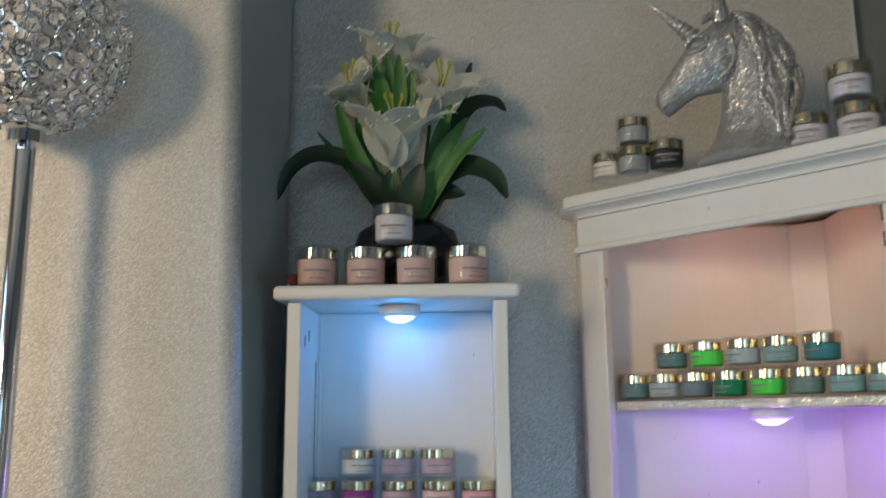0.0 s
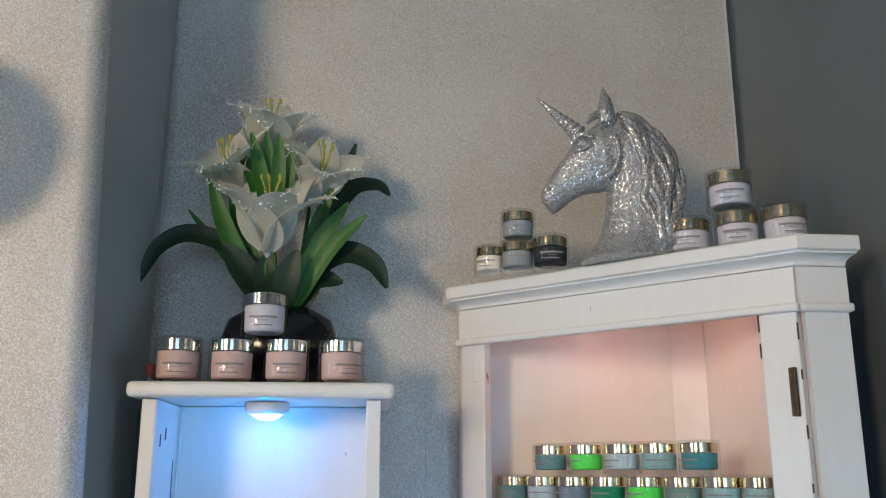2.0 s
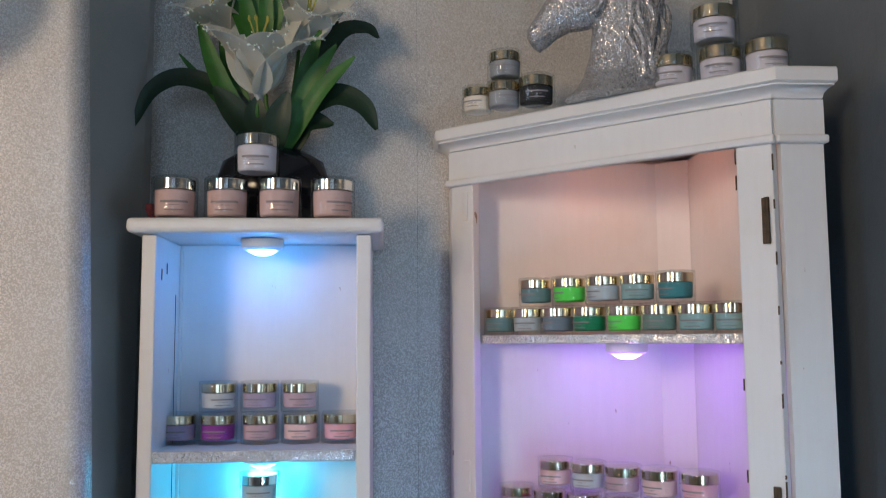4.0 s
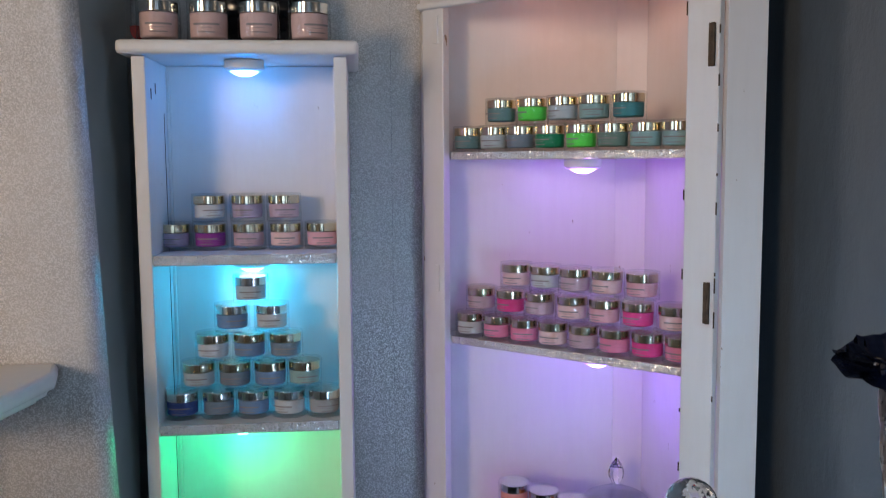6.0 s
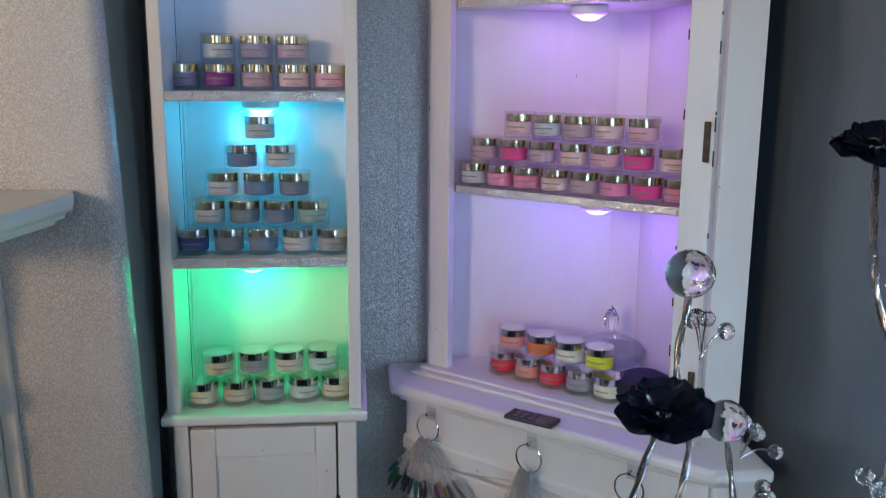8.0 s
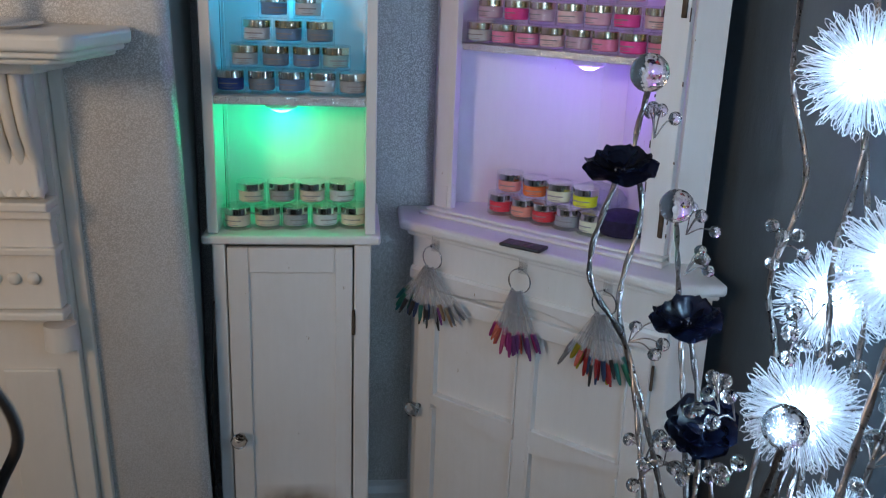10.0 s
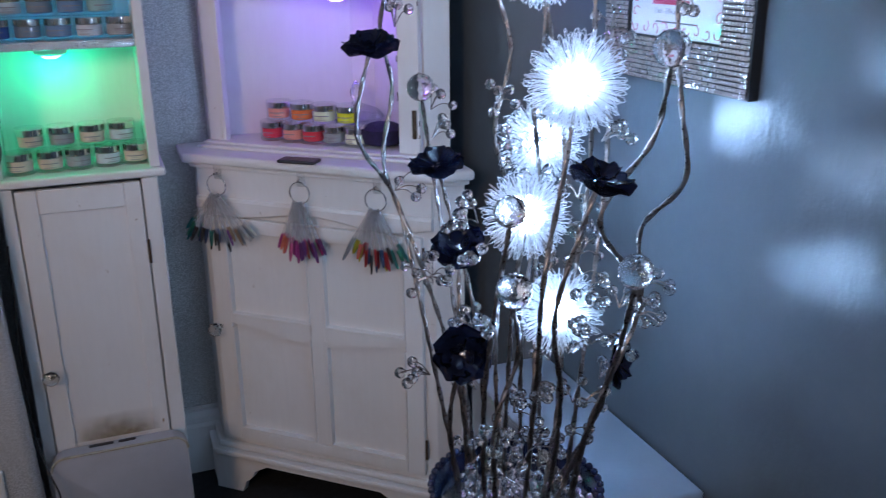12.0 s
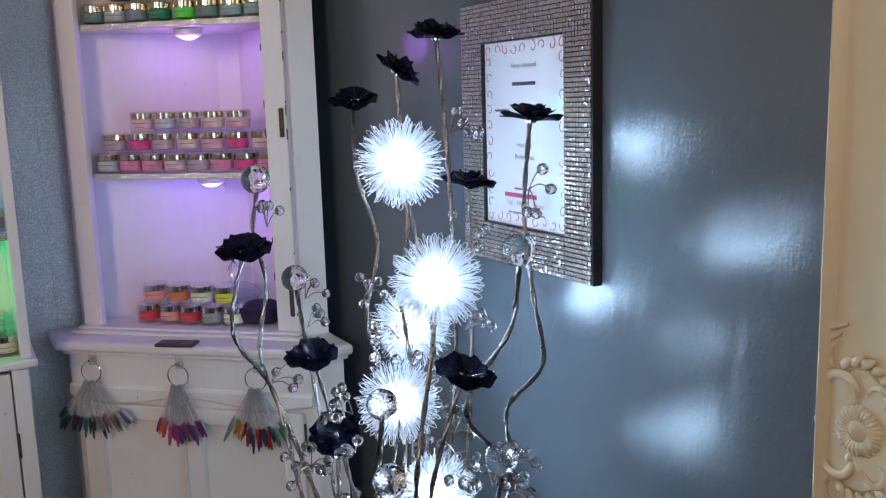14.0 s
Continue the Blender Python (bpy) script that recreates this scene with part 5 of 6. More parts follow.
def text_mesh(words, size):
    cu = bpy.data.curves.new("words", "FONT")
    cu.body, cu.size, cu.align_x, cu.extrude = words, size, "CENTER", 0.0001
    ob = bpy.data.objects.new("words", cu)
    scene.collection.objects.link(ob)
    me = bpy.data.meshes.new_from_object(ob.evaluated_get(bpy.context.evaluated_depsgraph_get()))
    bpy.data.objects.remove(ob)
    return me


def certificate():
    cy, cz, w, h = 0.432, 1.3175, 0.335, 0.398
    # local x runs along the wall as a reader sees it, local y up, local z out of the wall
    base = Matrix(((0, 0, -1, X_R), (-1, 0, 0, cy), (0, 1, 0, cz), (0, 0, 0, 1)))
    c = thing("framed_certificate", "insurance certificate in a wide silver mosaic frame", "picture", base)
    f = 0.062
    for nm, a in (("frame_side", (-w / 2, -w / 2 + f, -h / 2, h / 2)), ("frame_side", (w / 2 - f, w / 2, -h / 2, h / 2)), ("frame_rail", (-w / 2 + f, w / 2 - f, h / 2 - f, h / 2)), ("frame_rail", (-w / 2 + f, w / 2 - f, -h / 2, -h / 2 + f))):
        part(nm, boxed(a[0], a[1], a[2], a[3], 0.001, 0.0165), BLACK_METAL, c)
    tile = mesh_of("mosaic_tile", boxed(-0.0026, 0.0026, -0.0026, 0.0026, 0, 0.0018, 0.0006, 1), MOSAIC)
    step = 0.0066
    many = bmesh.new()
    nx, ny = int(w / step), int(h / step)
    singles = 0
    for i in range(nx):
        for j in range(ny):
            x, y = -w / 2 + step * (i + 0.5) + (w - nx * step) / 2, -h / 2 + step * (j + 0.5) + (h - ny * step) / 2
            if abs(x) < w / 2 - f - 0.001 and abs(y) < h / 2 - f - 0.001:
                continue
            m = pose(x, y, 0.0167, random.uniform(-5, 5), random.uniform(-5, 5), 0)
            if x > w / 2 - f and singles < 300 and y < 0.12:
                singles += 1
                ob = new("mosaic_tile", tile)
                ob.parent, ob.matrix_local = c, m
            else:
                q = boxed(-0.0026, 0.0026, -0.0026, 0.0026, 0, 0.0018)
                placed(q, m)
                vs = [many.verts.new(v.co) for v in q.verts]
                q.verts.index_update()
                for fc in q.faces:
                    many.faces.new([vs[v.index] for v in fc.verts])
                q.free()
    ob = part("mosaic", many, MOSAIC, c, "small silver mosaic tiles")
    tagged(ob, kind="stuff")
    pw, ph = w / 2 - f, h / 2 - f
    sheet = part("certificate", boxed(-pw, pw, -ph, ph, 0.002, 0.0102), PAPER, c, "white certificate with a red scroll border")
    # scrolled border: small red curls round the edge
    curls = bmesh.new()
    rng = random.Random(3)
    spots = [(x, s * (ph - 0.011)) for s in (-1, 1) for x in np.linspace(-pw + 0.012, pw - 0.012, 9)] + [(s * (pw - 0.011), y) for s in (-1, 1) for y in np.linspace(-ph + 0.03, ph - 0.03, 10)]
    for x, y in spots:
        a0, sgn = rng.uniform(0, 6.28), rng.choice((-1, 1))
        tube(curls, [(x + (0.002 + 0.0011 * k) * math.cos(a0 + sgn * 0.7 * k), y + (0.002 + 0.0011 * k) * math.sin(a0 + sgn * 0.7 * k), 0.0105) for k in range(8)], 0.0007, 5)
    part("scroll_border", curls, RED_INK, sheet, "red scroll border")
    for words, size, y, mt in (("Name of Insured", 0.0095, 0.098, INK), ("Policy Type", 0.0085, -0.018, INK), ("Professional", 0.0105, -0.036, INK), ("Fast - Efficient - Direct", 0.0105, -0.106, surface("pale_print", (0.3, 0.3, 0.34), 0.6))):
        me = text_mesh(words, size)
        me.materials.clear()
        me.materials.append(mt)
        ob = new("printed_line", me)
        ob.parent, ob.matrix_local = sheet, pose(0, y, 0.0105)
    for x0, x1, y, t, mt in ((-0.030, 0.030, 0.072, 0.0085, INK), (-0.078, -0.04, 0.034, 0.006, INK), (-0.066, -0.05, 0.026, 0.004, INK), (-0.028, 0.010, -0.082, 0.005, RED_INK), (-0.054, 0.030, -0.094, 0.011, RED_INK), (-0.045, 0.05, -0.118, 0.003, INK)):
        bar = boxed(x0, x1, y, y + t * 0.6, 0.0103, 0.0106)
        part("printed_bar", bar, mt, sheet)
    part("glass_pane", boxed(-pw, pw, -ph, ph, 0.0118, 0.0130), thin_clear("pane_glass", (0.97, 0.97, 0.97)), c)


certificate()


# ---- ornate mirror on the dark wall ----
def ornate_mirror():
    y_far, y_near, z0, z1 = -0.096, -0.85, 0.62, 1.95
    base = Matrix(((0, 0, -1, X_R), (-1, 0, 0, y_far), (0, 1, 0, z0), (0, 0, 0, 1)))
    w, h, f = y_far - y_near, z1 - z0, 0.105
    o = thing("ornate_mirror", "large mirror in a cream carved ornamental frame", "mirror", base)
    prof = [(0, 0.001), (0, 0.024), (0.006, 0.030), (0.012, 0.026), (0.016, 0.020), (0.05, 0.015), (0.078, 0.022), (0.084, 0.030), (0.088, 0.024), (0.10, 0.016), (0.104, 0.008), (0.104, 0.001)]
    for i, (px, py, ln, turn) in enumerate(((0, 0, h, 0), (w, h, h, 180), (0, h, w, -90), (w, 0, w, 90))):
        bm = bmesh.new()
        a = [bm.verts.new((x, x, z)) for x, z in prof]
        b = [bm.verts.new((x, ln - x, z)) for x, z in prof]
        for k in range(len(prof) - 1):
            bm.faces.new((a[k], a[k + 1], b[k + 1], b[k]))
        bm.faces.new((a[-1], a[0], b[0], b[-1]))
        bm.faces.new(a), bm.faces.new(b[::-1])
        part("frame_side" if i < 2 else "frame_rail", placed(bm, pose(px, py, 0, 0, 0, turn)), CREAM, o, "", 30)
    part("mirror_pane", boxed(f - 0.004, w - f + 0.004, f - 0.004, h - f + 0.004, 0.001, 0.006), surface("mirror_silver", (0.9, 0.9, 0.9), 0.02, 1.0, 0.02), o)
    leaf_row = bmesh.new()
    for k in range(46):
        y = 0.12 + k * 0.0235
        for s in (-1, 1):
            tube(leaf_row, spline([(0.0945, y, 0.019), (0.0945 + s * 0.005, y + 0.006, 0.021), (0.0945 + s * 0.002, y + 0.014, 0.0195)], 3), [0.0012] + [0.0022] * 5 + [0.001], 5)
    part("egg_and_dart", leaf_row, CREAM, o, "carved running ornament")
    # carved cartouches: a domed rosette with ribbed petals, C-scrolls round it and a leafy crest at the rim
    for cy in (1.048 - z0, 1.70 - z0):
        cx = 0.047
        plaque = bmesh.new()
        rim = [(cx + 0.040 * (1 + 0.05 * math.cos(9 * a)) * math.cos(a), cy + 0.060 * (1 + 0.05 * math.cos(9 * a)) * math.sin(a)) for a in [2 * math.pi * k / 54 for k in range(54)]]
        prism(plaque, rim, 0.014, 0.022, 0.003)
        pl = part("cartouche", plaque, CREAM, o, "carved flower cartouche")
        part("flower_boss", ball(bmesh.new(), (cx, cy, 0.025), 0.0115, 16, 10, (1, 1, 0.75)), CREAM, pl, "", 60)
        for k in range(10):
            a = k * math.pi / 5 + 0.2
            d, n = Vector((math.cos(a), math.sin(a), 0)), Vector((-math.sin(a), math.cos(a), 0))
            petal = bmesh.new()
            for q in (-1, 0, 1):
                pts = spline([Vector((cx, cy, 0.026)) + d * 0.010 + n * 0.0012 * q, Vector((cx, cy, 0.029)) + d * 0.018 + n * 0.0042 * q, Vector((cx, cy, 0.024)) + d * (0.026 - 0.002 * abs(q)) + n * 0.0050 * q], 4)
                tube(petal, pts, [0.0014 + 0.0016 * math.sin(math.pi * (w + 1) / (len(pts) + 1)) for w in range(len(pts))], 7)
            part("carved_petal", petal, CREAM, pl, "", 60)
        # C-scrolls: (centre, first angle, sweep, radius, thickness)
        for ox, oy, a0, sweep, r, th in ((-0.016, 0.034, 200, -230, 0.024, 0.0052), (-0.018, -0.034, 150, 230, 0.023, 0.0052), (0.022, 0.036, 190, -250, 0.015, 0.0038), (0.022, -0.036, 170, 250, 0.015, 0.0038), (-0.034, 0.0, 250, -160, 0.013, 0.0040)):
            n = 22
            pts = [(cx + ox + r * (1 - 0.55 * k / n) * math.cos(radians(a0 + sweep * k / n)), cy + oy + r * (1 - 0.55 * k / n) * math.sin(radians(a0 + sweep * k / n)), 0.022 + 0.006 * math.sin(math.pi * k / n)) for k in range(n + 1)]
            sc = bmesh.new()
            tube(sc, pts, [th * (0.35 + 0.65 * math.sin(math.pi * (k + 2) / (n + 4))) for k in range(n + 1)], 8)
            ball(sc, pts[-1], th * 1.1, 10, 7)
            part("scroll", sc, CREAM, pl, "", 60)
        # crest of small overlapping leaves from the outer rim round towards the pane
        for s in (-1, 1):
            for k in range(11):
                a = radians(112 - 15 * k)
                p = Vector((cx + 0.044 * math.cos(a), cy + s * (0.006 + 0.062 * math.sin(a)), 0.021))
                if p.y * s < (cy * s) - 0.002 * s and k > 8:
                    continue
                d = Vector((math.sin(a) * 0.7 + math.cos(a) * 0.5, s * (math.sin(a) * 0.6 - math.cos(a) * 0.5), 0)).normalized()
                pts = spline([p - d * 0.006, p + Vector((0, 0, 0.005)), p + d * 0.008 + Vector((0, 0, 0.001))], 4)
                part("scroll_leaf", tube(bmesh.new(), pts, [0.0014 + 0.0038 * math.sin(math.pi * (w + 1) / (len(pts) + 1)) for w in range(len(pts))], 8), CREAM, pl, "", 60)
        for s in (-1, 1):
            for k in range(4):
                y = cy + s * (0.064 + 0.010 * k)
                pts = spline([(cx - 0.030, cy + s * 0.055, 0.020), (cx - 0.034 - 0.002 * k, y - s * 0.004, 0.026), (cx - 0.036 + 0.006 * k, y + s * 0.008, 0.021)], 5)
                part("scroll_leaf", tube(bmesh.new(), pts, [0.0012 + 0.0034 * math.sin(math.pi * (w + 1) / (len(pts) + 1)) for w in range(len(pts))], 7), CREAM, pl, "", 60)

        for ob in pl.children:  # low relief, sunk into the plaque
            for v in ob.data.vertices:
                v.co.z = 0.0175 + (v.co.z - 0.0175) * 0.62


ornate_mirror()

# ---- crystal flower lamp ----
STEM = surface("dark_chrome_wire", (0.25, 0.225, 0.21), 0.28, 1.0, 0.3, 60.0, 200.0, 0.03)
PETAL_BLACK = surface("black_enamel_petal", (0.012, 0.018, 0.046), 0.20, 0.0, 0.4, 40.0, 150.0, 0.1)
FIBRE = surface("clear_bright_fibre", (0.62, 0.65, 0.70), 0.2, 0.0, 0.03)
SEED = glowing("led_bead", (0.80, 0.92, 1.0), 60.0)
LX, LY, LZ = 0.43, 0.31, 0.62  # top of the lamp's bowl
lamp = thing("flower_lamp", "tall crystal flower lamp with glowing puffs and black metal flowers", "lamp", pose(LX, LY, 0))


def loc(p):
    return Vector(p) - Vector((LX, LY, 0))


part("foot", lathe(bmesh.new(), [(0.14, 0), (0.14, 0.012), (0.03, 0.02), (0.02, 0.03)], 36), BLACK_METAL, lamp, smooth=40)
part("column", lathe(bmesh.new(), [(0.018, 0.02), (0.018, 0.50)], 16), BLACK_METAL, lamp, smooth=40)
part("bowl", lathe(bmesh.new(), [(0.02, 0.48), (0.08, 0.50), (0.108, 0.55), (0.115, LZ), (0.108, LZ), (0.10, 0.56), (0.07, 0.52), (0.0, 0.51)], 40, False), PETAL_BLACK, lamp, "round black bowl", smooth=40)
for k in range(48):
    a = 2 * math.pi * k / 48
    part("rim_bead", ball(bmesh.new(), (0.112 * math.cos(a), 0.112 * math.sin(a), LZ + 0.003), 0.0055, 8, 6), PETAL_BLACK, lamp, "", 60)


def strand(name, pts, r=0.0022, pitch=0.075, parent=None, steps=8):
    """Two wires wound round each other along a smooth line."""
    line = spline([loc(p) for p in pts], steps)
    dense = []
    for a, b in zip(line, line[1:]):
        n = max(1, int((b - a).length / 0.0035))
        dense += [a.lerp(b, k / n) for k in range(n)]
    dense.append(line[-1])
    bm = bmesh.new()
    for phase in (0, math.pi):
        run, side, out = 0.0, None, []
        for i, p in enumerate(dense):
            d = (dense[min(i + 1, len(dense) - 1)] - dense[max(i - 1, 0)]).normalized()
            side = d.orthogonal().normalized() if side is None else (side - d * side.dot(d)).normalized()
            run += (p - dense[i - 1]).length if i else 0
            a = 2 * math.pi * run / pitch + phase
            out.append(p + (side * math.cos(a) + d.cross(side) * math.sin(a)) * r * 0.6)
        tube(bm, out, r, 6)
    return part(name, bm, STEM, parent or lamp, "", 60)


def black_flower(place, facing, size=0.034):
    n = Vector(facing).normalized()
    at = loc(place) - Vector((0, 0, 0.014 * max(0.0, n.z)))
    a = n.orthogonal().normalized()
    b = n.cross(a)
    hub = part("flower", lathe(bmesh.new(), [(0.0, -0.004), (0.006, -0.003), (0.008, 0.002), (0.004, 0.005), (0, 0.006)], 10), CHROME, lamp, "black enamelled metal flower", 50)
    hub.matrix_local = Matrix.Translation(at) @ n.to_track_quat("Z", "Y").to_matrix().to_4x4()
    for layer, (cnt, ln, tilt) in enumerate(((5, 1.05, 0.16), (5, 0.78, 0.50), (3, 0.46, 1.1))):
        for i in range(cnt):
            ang = 2 * math.pi * (i + 0.5 * layer) / cnt + random.uniform(-0.12, 0.12)
            out = Vector((math.cos(ang), math.sin(ang), 0))
            sd = Vector((-out.y, out.x, 0))
            lift = tilt * random.uniform(0.75, 1.25)
            bm = bmesh.new()
            rows = []
            for q in range(9):
                s = q / 8
                w = size * ln * 0.60 * math.sqrt(max(0.0, 1 - ((s - 0.58) / 0.60) ** 2)) * (0.35 + 0.65 * min(1.0, s * 2.2)) + 0.0004
                zc = size * ln * (lift * s * (0.55 + 0.45 * s) - 0.16 * max(0.0, s - 0.7)) + 0.0018 * layer
                c = out * size * ln * (0.06 + 0.94 * s) + Vector((0, 0, zc))
                rows.append([bm.verts.new(c + sd * w * u + Vector((0, 0, 0.26 * w * u * u + 0.0012 * math.sin(4 * u + ang) * s))) for u in (-1, -0.6, -0.2, 0.2, 0.6, 1)])
            for p, q in zip(rows, rows[1:]):
                for k in range(5):
                    bm.faces.new((p[k], p[k + 1], q[k + 1], q[k]))
            bmesh.ops.solidify(bm, geom=bm.faces, thickness=0.0007)
            part("petal", bm, PETAL_BLACK, hub, "", 60)


def puff(place, size=0.058, loops=420, power=1.0):
    at = loc(place)
    core = part("puff", ball(bmesh.new(), at, 0.006, 10, 8), SEED, lamp, "glowing puff of clear looped fibres", 60)
    fib = bmesh.new()
    for i in range(loops):
        z = 1 - 2 * (i + 0.5) / loops
        a = i * 2.399963
        d = Vector((math.sqrt(1 - z * z) * math.cos(a), math.sqrt(1 - z * z) * math.sin(a), z))
        d = (d + Vector((random.uniform(-0.12, 0.12), random.uniform(-0.12, 0.12), random.uniform(-0.12, 0.12)))).normalized()
        side = (d.orthogonal() + d.cross(d.orthogonal()) * random.uniform(-2, 2)).normalized()
        ln = size * random.uniform(0.82, 1.06)
        w = 0.0034
        pts = [at + d * ln * s + side * w * q for s, q in ((0.30, 0.2), (0.55, 0.6), (0.8, 1.0), (0.95, 0.8), (1.0, 0.0), (0.95, -0.8), (0.8, -1.0), (0.55, -0.6), (0.30, -0.2))]
        tube(fib, pts, 0.00045, 4)
    part("fibre_tuft", fib, FIBRE, core, "clear looped fibres")
    seeds = bmesh.new()
    for i in range(36):
        z = 1 - 2 * (i + 0.5) / 36
        a = i * 2.399963
        d = Vector((math.sqrt(1 - z * z) * math.cos(a), math.sqrt(1 - z * z) * math.sin(a), z))
        ball(seeds, at + d * size * 0.42, 0.0022, 6, 4)
    part("led_cluster", seeds, SEED, core, "tiny white lamps")
    bulb("puff_bulb", place, 0.040, power, (0.46, 0.71, 1.0))


def crystal_ball(place, r=0.021):
    made = bmesh.new()
    bmesh.ops.create_icosphere(made, subdivisions=3, radius=r)
    part("crystal_ball", placed(made, Matrix.Translation(loc(place))), CRYSTAL, lamp, "faceted clear crystal ball")


BEAD = bmesh.new()
bmesh.ops.create_icosphere(BEAD, subdivisions=2, radius=0.0076)
BEAD = mesh_of("crystal_bead", placed(BEAD, Matrix.Diagonal((1, 1, 0.92, 1))), CRYSTAL)


def sprig(place, n=4, reach=0.035, lean=(0, 0, 1)):
    at = loc(place)
    wires = bmesh.new()
    ends = []
    for i in range(n):
        d = Vector((random.uniform(-1, 1), random.uniform(-1, 1), random.uniform(-0.6, 1))) + Vector(lean)
        e = at + d.normalized() * reach * random.uniform(0.7, 1.1)
        mid = at.lerp(e, 0.5) + Vector((0, 0, 0.006))
        tube(wires, spline([at, mid, e], 4), 0.0008, 5)
        ends.append(e)
    w = part("sprig", wires, STEM, lamp, "wire sprig with clear beads")
    for e in ends:
        ob = new("bead", BEAD)
        ob.parent = w
        ob.matrix_local = Matrix.Translation(e) @ pose(0, 0, 0, random.uniform(0, 180), random.uniform(0, 180), 0)


def foot_at(ang, r=0.07):
    return (LX + r * math.cos(ang), LY + r * math.sin(ang), LZ - 0.06)


# stems: from the bowl up, swaying, to each head
S = strand
S("stem", [foot_at(2.4), (0.36, 0.40, 0.72), (0.345, 0.44, 0.86), (0.335, 0.50, 0.98), (0.285, 0.50, 1.07), (0.304, 0.488, 1.185)])
S("stem", [foot_at(2.2), (0.385, 0.40, 0.74), (0.35, 0.47, 0.92), (0.33, 0.53, 1.02), (0.352, 0.552, 1.12), (0.338, 0.555, 1.19), (0.354, 0.578, 1.25)])
S("stem", [foot_at(1.9), (0.40, 0.42, 0.75), (0.41, 0.50, 0.88), (0.415, 0.57, 1.00), (0.43, 0.65, 1.085)])
S("stem", [foot_at(2.0, 0.05), (0.415, 0.40, 0.80), (0.40, 0.455, 0.95), (0.384, 0.469, 1.03)])
S("stem", [foot_at(2.6, 0.05), (0.39, 0.40, 0.78), (0.404, 0.442, 0.92)])
S("stem", [foot_at(3.0), (0.345, 0.33, 0.72), (0.363, 0.330, 0.815)])
S("stem", [foot_at(1.4), (0.45, 0.42, 0.78), (0.505, 0.50, 0.95), (0.478, 0.49, 1.06), (0.505, 0.50, 1.17), (0.49, 0.53, 1.27), (0.515, 0.59, 1.375)])
S("stem", [foot_at(1.0), (0.47, 0.38, 0.80), (0.50, 0.40, 1.0), (0.485, 0.39, 1.12), (0.520, 0.43, 1.20), (0.513, 0.435, 1.272)])
S("stem", [foot_at(4.4, 0.05), (0.42, 0.24, 0.80), (0.405, 0.20, 0.95), (0.445, 0.235, 1.06), (0.466, 0.250, 1.143)])
S("stem", [foot_at(0.8, 0.05), (0.48, 0.36, 0.76), (0.52, 0.44, 0.90), (0.552, 0.494, 1.03)])
S("stem", [foot_at(1.8, 0.03), (0.445, 0.36, 0.84), (0.459, 0.354, 0.966)])
S("stem", [foot_at(5.0, 0.04), (0.485, 0.30, 0.74), (0.505, 0.343, 0.832)])
S("stem", [foot_at(4.7), (0.44, 0.215, 0.78), (0.41, 0.18, 0.92), (0.450, 0.168, 1.07)])
S("stem", [foot_at(0.6), (0.50, 0.38, 0.80), (0.56, 0.44, 1.02), (0.54, 0.47, 1.25), (0.54, 0.49, 1.415)])
S("stem", [foot_at(0.3), (0.51, 0.34, 0.78), (0.55, 0.36, 1.0), (0.545, 0.35, 1.2), (0.55, 0.37, 1.33), (0.54, 0.371, 1.455)])
S("stem", [foot_at(5.6), (0.50, 0.25, 0.72), (0.585, 0.280, 0.862), (0.575, 0.272, 0.97), (0.60, 0.226, 1.04), (0.59, 0.23, 1.13), (0.60, 0.262, 1.23), (0.60, 0.246, 1.35)])
S("stem", [foot_at(0.0), (0.53, 0.32, 0.78), (0.575, 0.36, 1.0), (0.60, 0.40, 1.15), (0.60, 0.398, 1.26)])
S("stem", [foot_at(5.3), (0.48, 0.22, 0.74), (0.545, 0.22, 0.90), (0.46, 0.18, 1.02), (0.535, 0.20, 1.10), (0.54, 0.185, 1.18)])
S("stem", [foot_at(4.0), (0.37, 0.25, 0.74), (0.40, 0.25, 0.84), (0.389, 0.24, 0.91)])
S("stem", [foot_at(3.7), (0.37, 0.28, 0.76), (0.38, 0.27, 0.90), (0.392, 0.26, 1.0)])
S("stem", [foot_at(5.9, 0.04), (0.49, 0.20, 0.80), (0.474, 0.127, 0.96)])
S("stem", [foot_at(0.4, 0.05), (0.55, 0.31, 0.70), (0.56, 0.30, 0.78)])

black_flower((0.304, 0.487, 1.192), (-0.12, -0.30, 0.95))
black_flower((0.384, 0.469, 1.037), (-0.15, -0.25, 0.95))
black_flower((0.404, 0.443, 0.928), (-0.3, -0.6, 0.75))
black_flower((0.363, 0.329, 0.821), (-0.45, -0.85, 0.25))
black_flower((0.450, 0.165, 1.080), (0.1, -0.35, 0.95), 0.032)
black_flower((0.517, 0.592, 1.384), (-0.2, -0.35, 1.0))
black_flower((0.54, 0.491, 1.423), (0.45, -0.45, 0.8))
black_flower((0.54, 0.371, 1.465), (-0.1, -0.25, 1.0))
black_flower((0.60, 0.244, 1.358), (0.05, -0.15, 1.0))
black_flower((0.60, 0.398, 1.268), (0.1, -0.2, 1.0))
black_flower((0.565, 0.298, 0.785), (0.6, -0.7, 0.1), 0.032)
for p, pw in (((0.515, 0.437, 1.288), 0.8), ((0.466, 0.252, 1.158), 1.1), ((0.552, 0.494, 1.041), 0.8), ((0.460, 0.356, 0.980), 0.22), ((0.507, 0.345, 0.846), 1.2)):
    puff(p, 0.063 if p[1] > 0.4 else 0.058, 420, pw * 13.0)
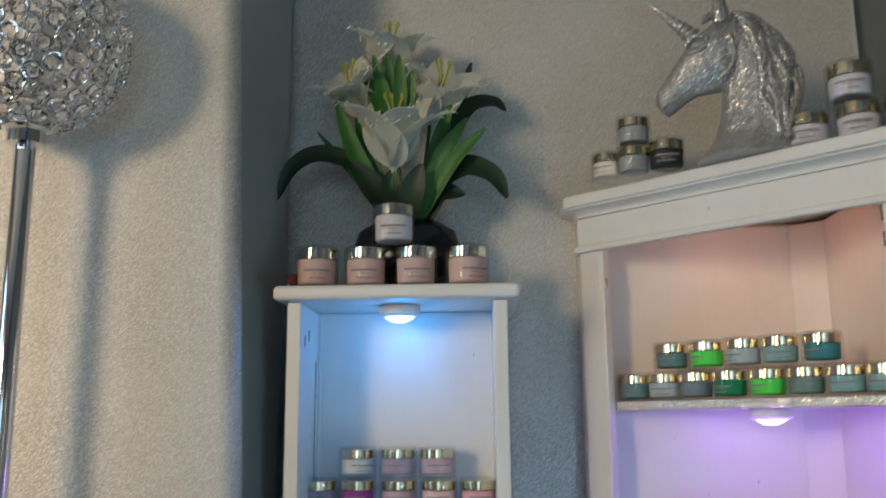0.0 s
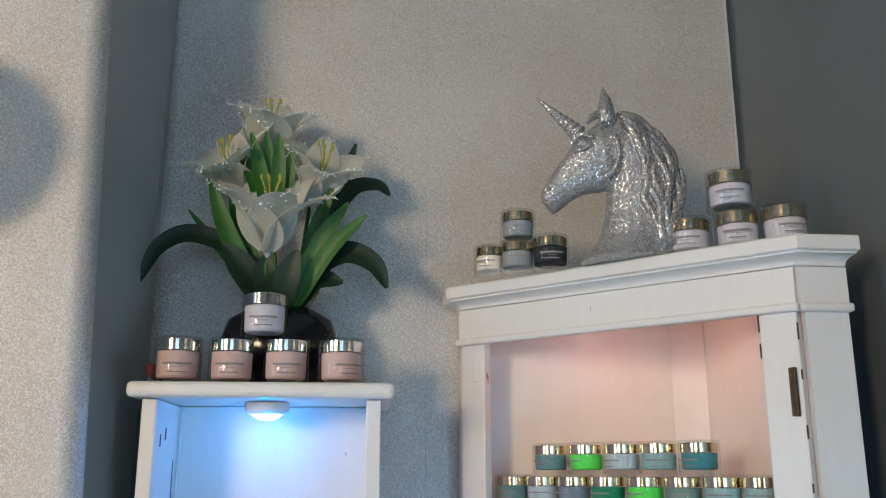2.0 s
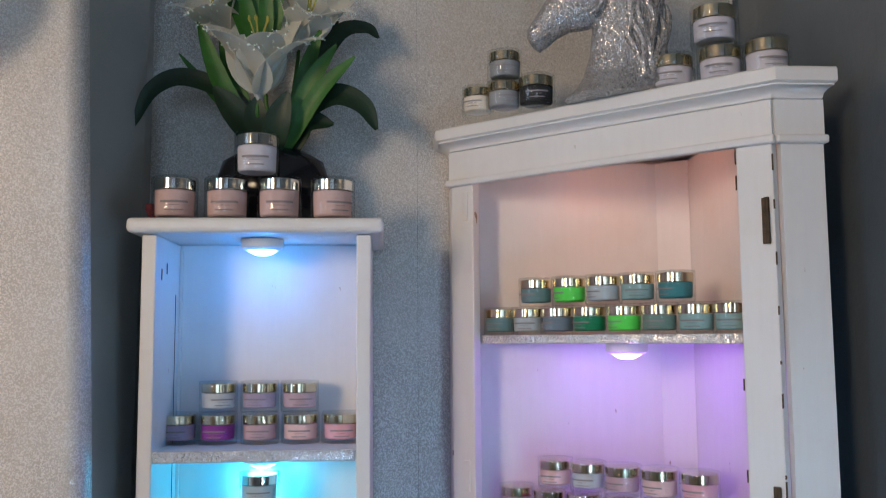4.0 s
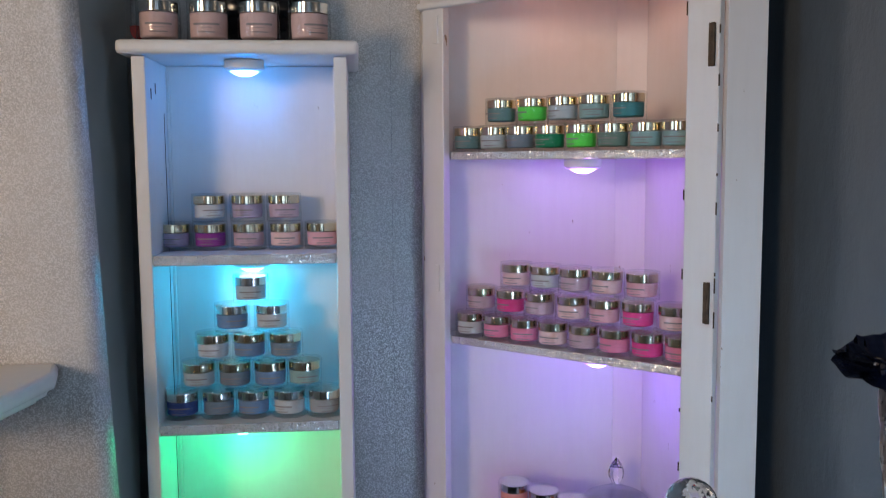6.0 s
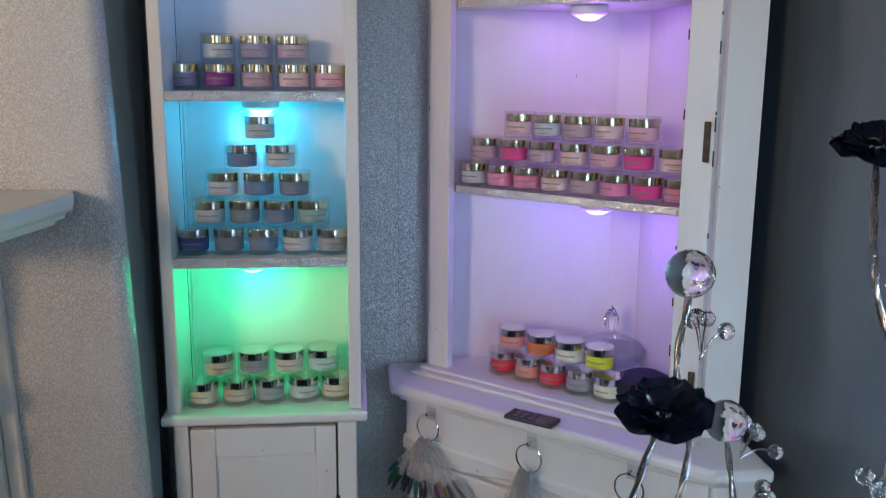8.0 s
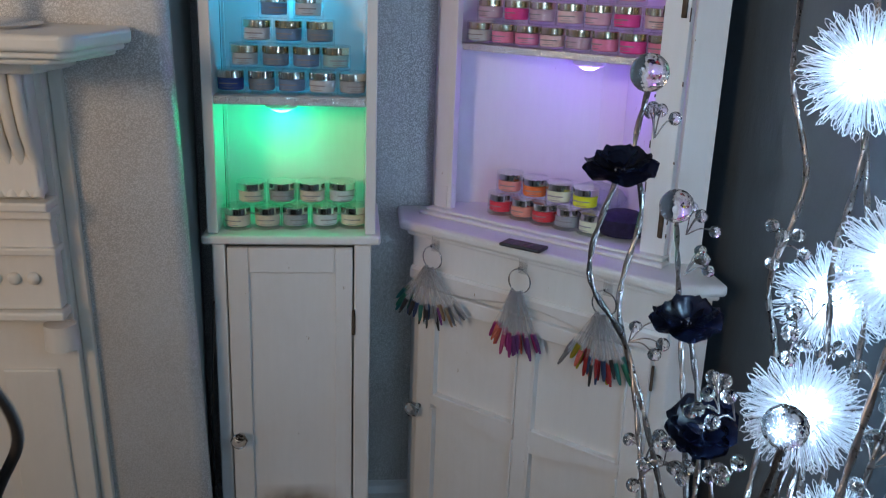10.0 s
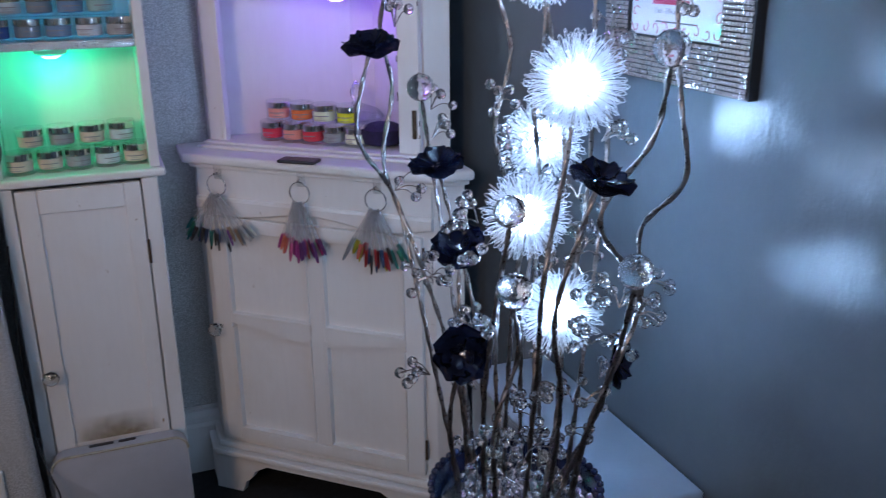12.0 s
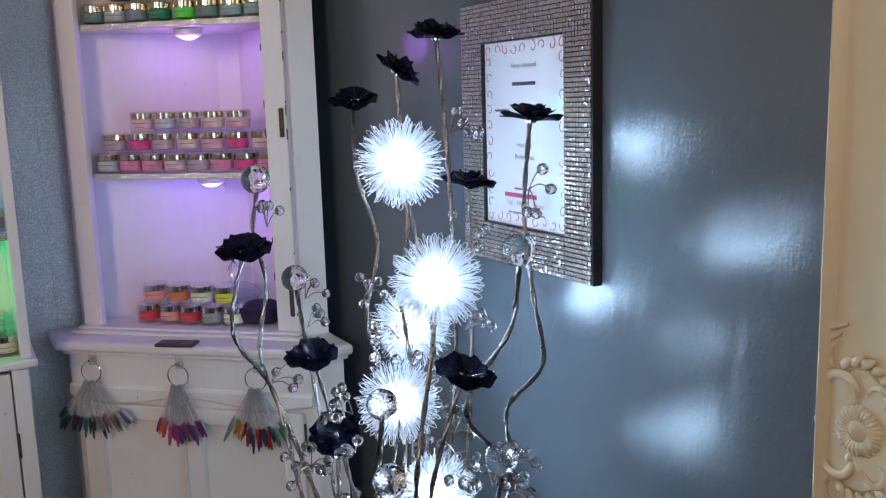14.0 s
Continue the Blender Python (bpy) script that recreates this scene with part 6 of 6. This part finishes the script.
for p, r in (((0.354, 0.579, 1.268), 0.021), ((0.430, 0.655, 1.102), 0.021), ((0.392, 0.260, 1.018), 0.019), ((0.389, 0.240, 0.930), 0.021), ((0.474, 0.127, 0.979), 0.019), ((0.540, 0.185, 1.198), 0.020)):
    crystal_ball(p, r)
SPRIGS = [((0.36, 0.56, 1.20), (1, 0, 0.6)), ((0.44, 0.64, 1.07), (1, 0, 0.5)), ((0.42, 0.58, 1.04), (1, -0.2, 0.5)), ((0.335, 0.50, 0.99), (1, 0, 0)), ((0.345, 0.44, 0.88), (0.5, 0, -0.3)), ((0.33, 0.36, 0.78), (-1, -0.3, 0.3)), ((0.48, 0.49, 1.10), (0.3, -0.3, 0.2)), ((0.55, 0.36, 1.33), (0.8, -0.5, 0)),
          ((0.60, 0.25, 1.26), (0.5, -0.8, 0)), ((0.60, 0.40, 1.20), (-0.2, -0.5, -0.5)), ((0.545, 0.22, 0.92), (0, -0.3, 0)), ((0.56, 0.40, 0.98), (0.3, -0.3, 0)), ((0.53, 0.33, 0.90), (0, -0.5, -0.3)), ((0.50, 0.25, 0.84), (0, -0.5, 0.3)), ((0.56, 0.30, 0.80), (0, -1, 0)), ((0.35, 0.40, 0.90), (-0.5, -0.5, 0)),
          ((0.38, 0.26, 0.74), (-0.6, -0.4, 0)), ((0.42, 0.24, 0.72), (0, -0.8, 0)), ((0.47, 0.25, 0.72), (0.3, -0.6, 0)), ((0.50, 0.29, 0.74), (0.5, -0.3, 0)), ((0.42, 0.32, 0.68), (-0.3, 0, 0.5)), ((0.37, 0.32, 0.66), (-0.6, -0.2, 0.6)), ((0.40, 0.28, 0.67), (0, -0.3, 0.8)), ((0.46, 0.31, 0.67), (0.3, 0, 0.8)), ((0.45, 0.36, 0.70), (0, 0.3, 0.5)), ((0.49, 0.34, 0.78), (0.3, 0.2, 0.5))]
for p, lean in SPRIGS:
    sprig(p, random.choice((4, 4, 5, 6)), 0.036, lean)

# more sprigs through the thicket of stems
thicket = random.Random(21)
for k in range(26):
    a, r, z = thicket.uniform(0, 6.283), thicket.uniform(0.03, 0.13), thicket.uniform(0.70, 1.08)
    sprig((0.47 + r * math.cos(a), 0.33 + r * math.sin(a), z), thicket.choice((3, 4, 5)), 0.034, (math.cos(a), math.sin(a), 0.3))

# loose beads heaped in the bowl
heap = random.Random(9)
for k in range(70):
    a, r = heap.uniform(0, 6.283), 0.098 * math.sqrt(heap.random())
    ob = new("bead", BEAD)
    ob.parent = lamp
    ob.matrix_local = Matrix.Translation((r * math.cos(a), r * math.sin(a), LZ - 0.012 + heap.uniform(0, 0.035) * (1 - r / 0.12))) @ pose(0, 0, 0, heap.uniform(0, 180), heap.uniform(0, 180), 0)
part("bead_tray", lathe(bmesh.new(), [(0.0, LZ - 0.024), (0.100, LZ - 0.022)], 32, False), CHROME, lamp, "polished inner tray")
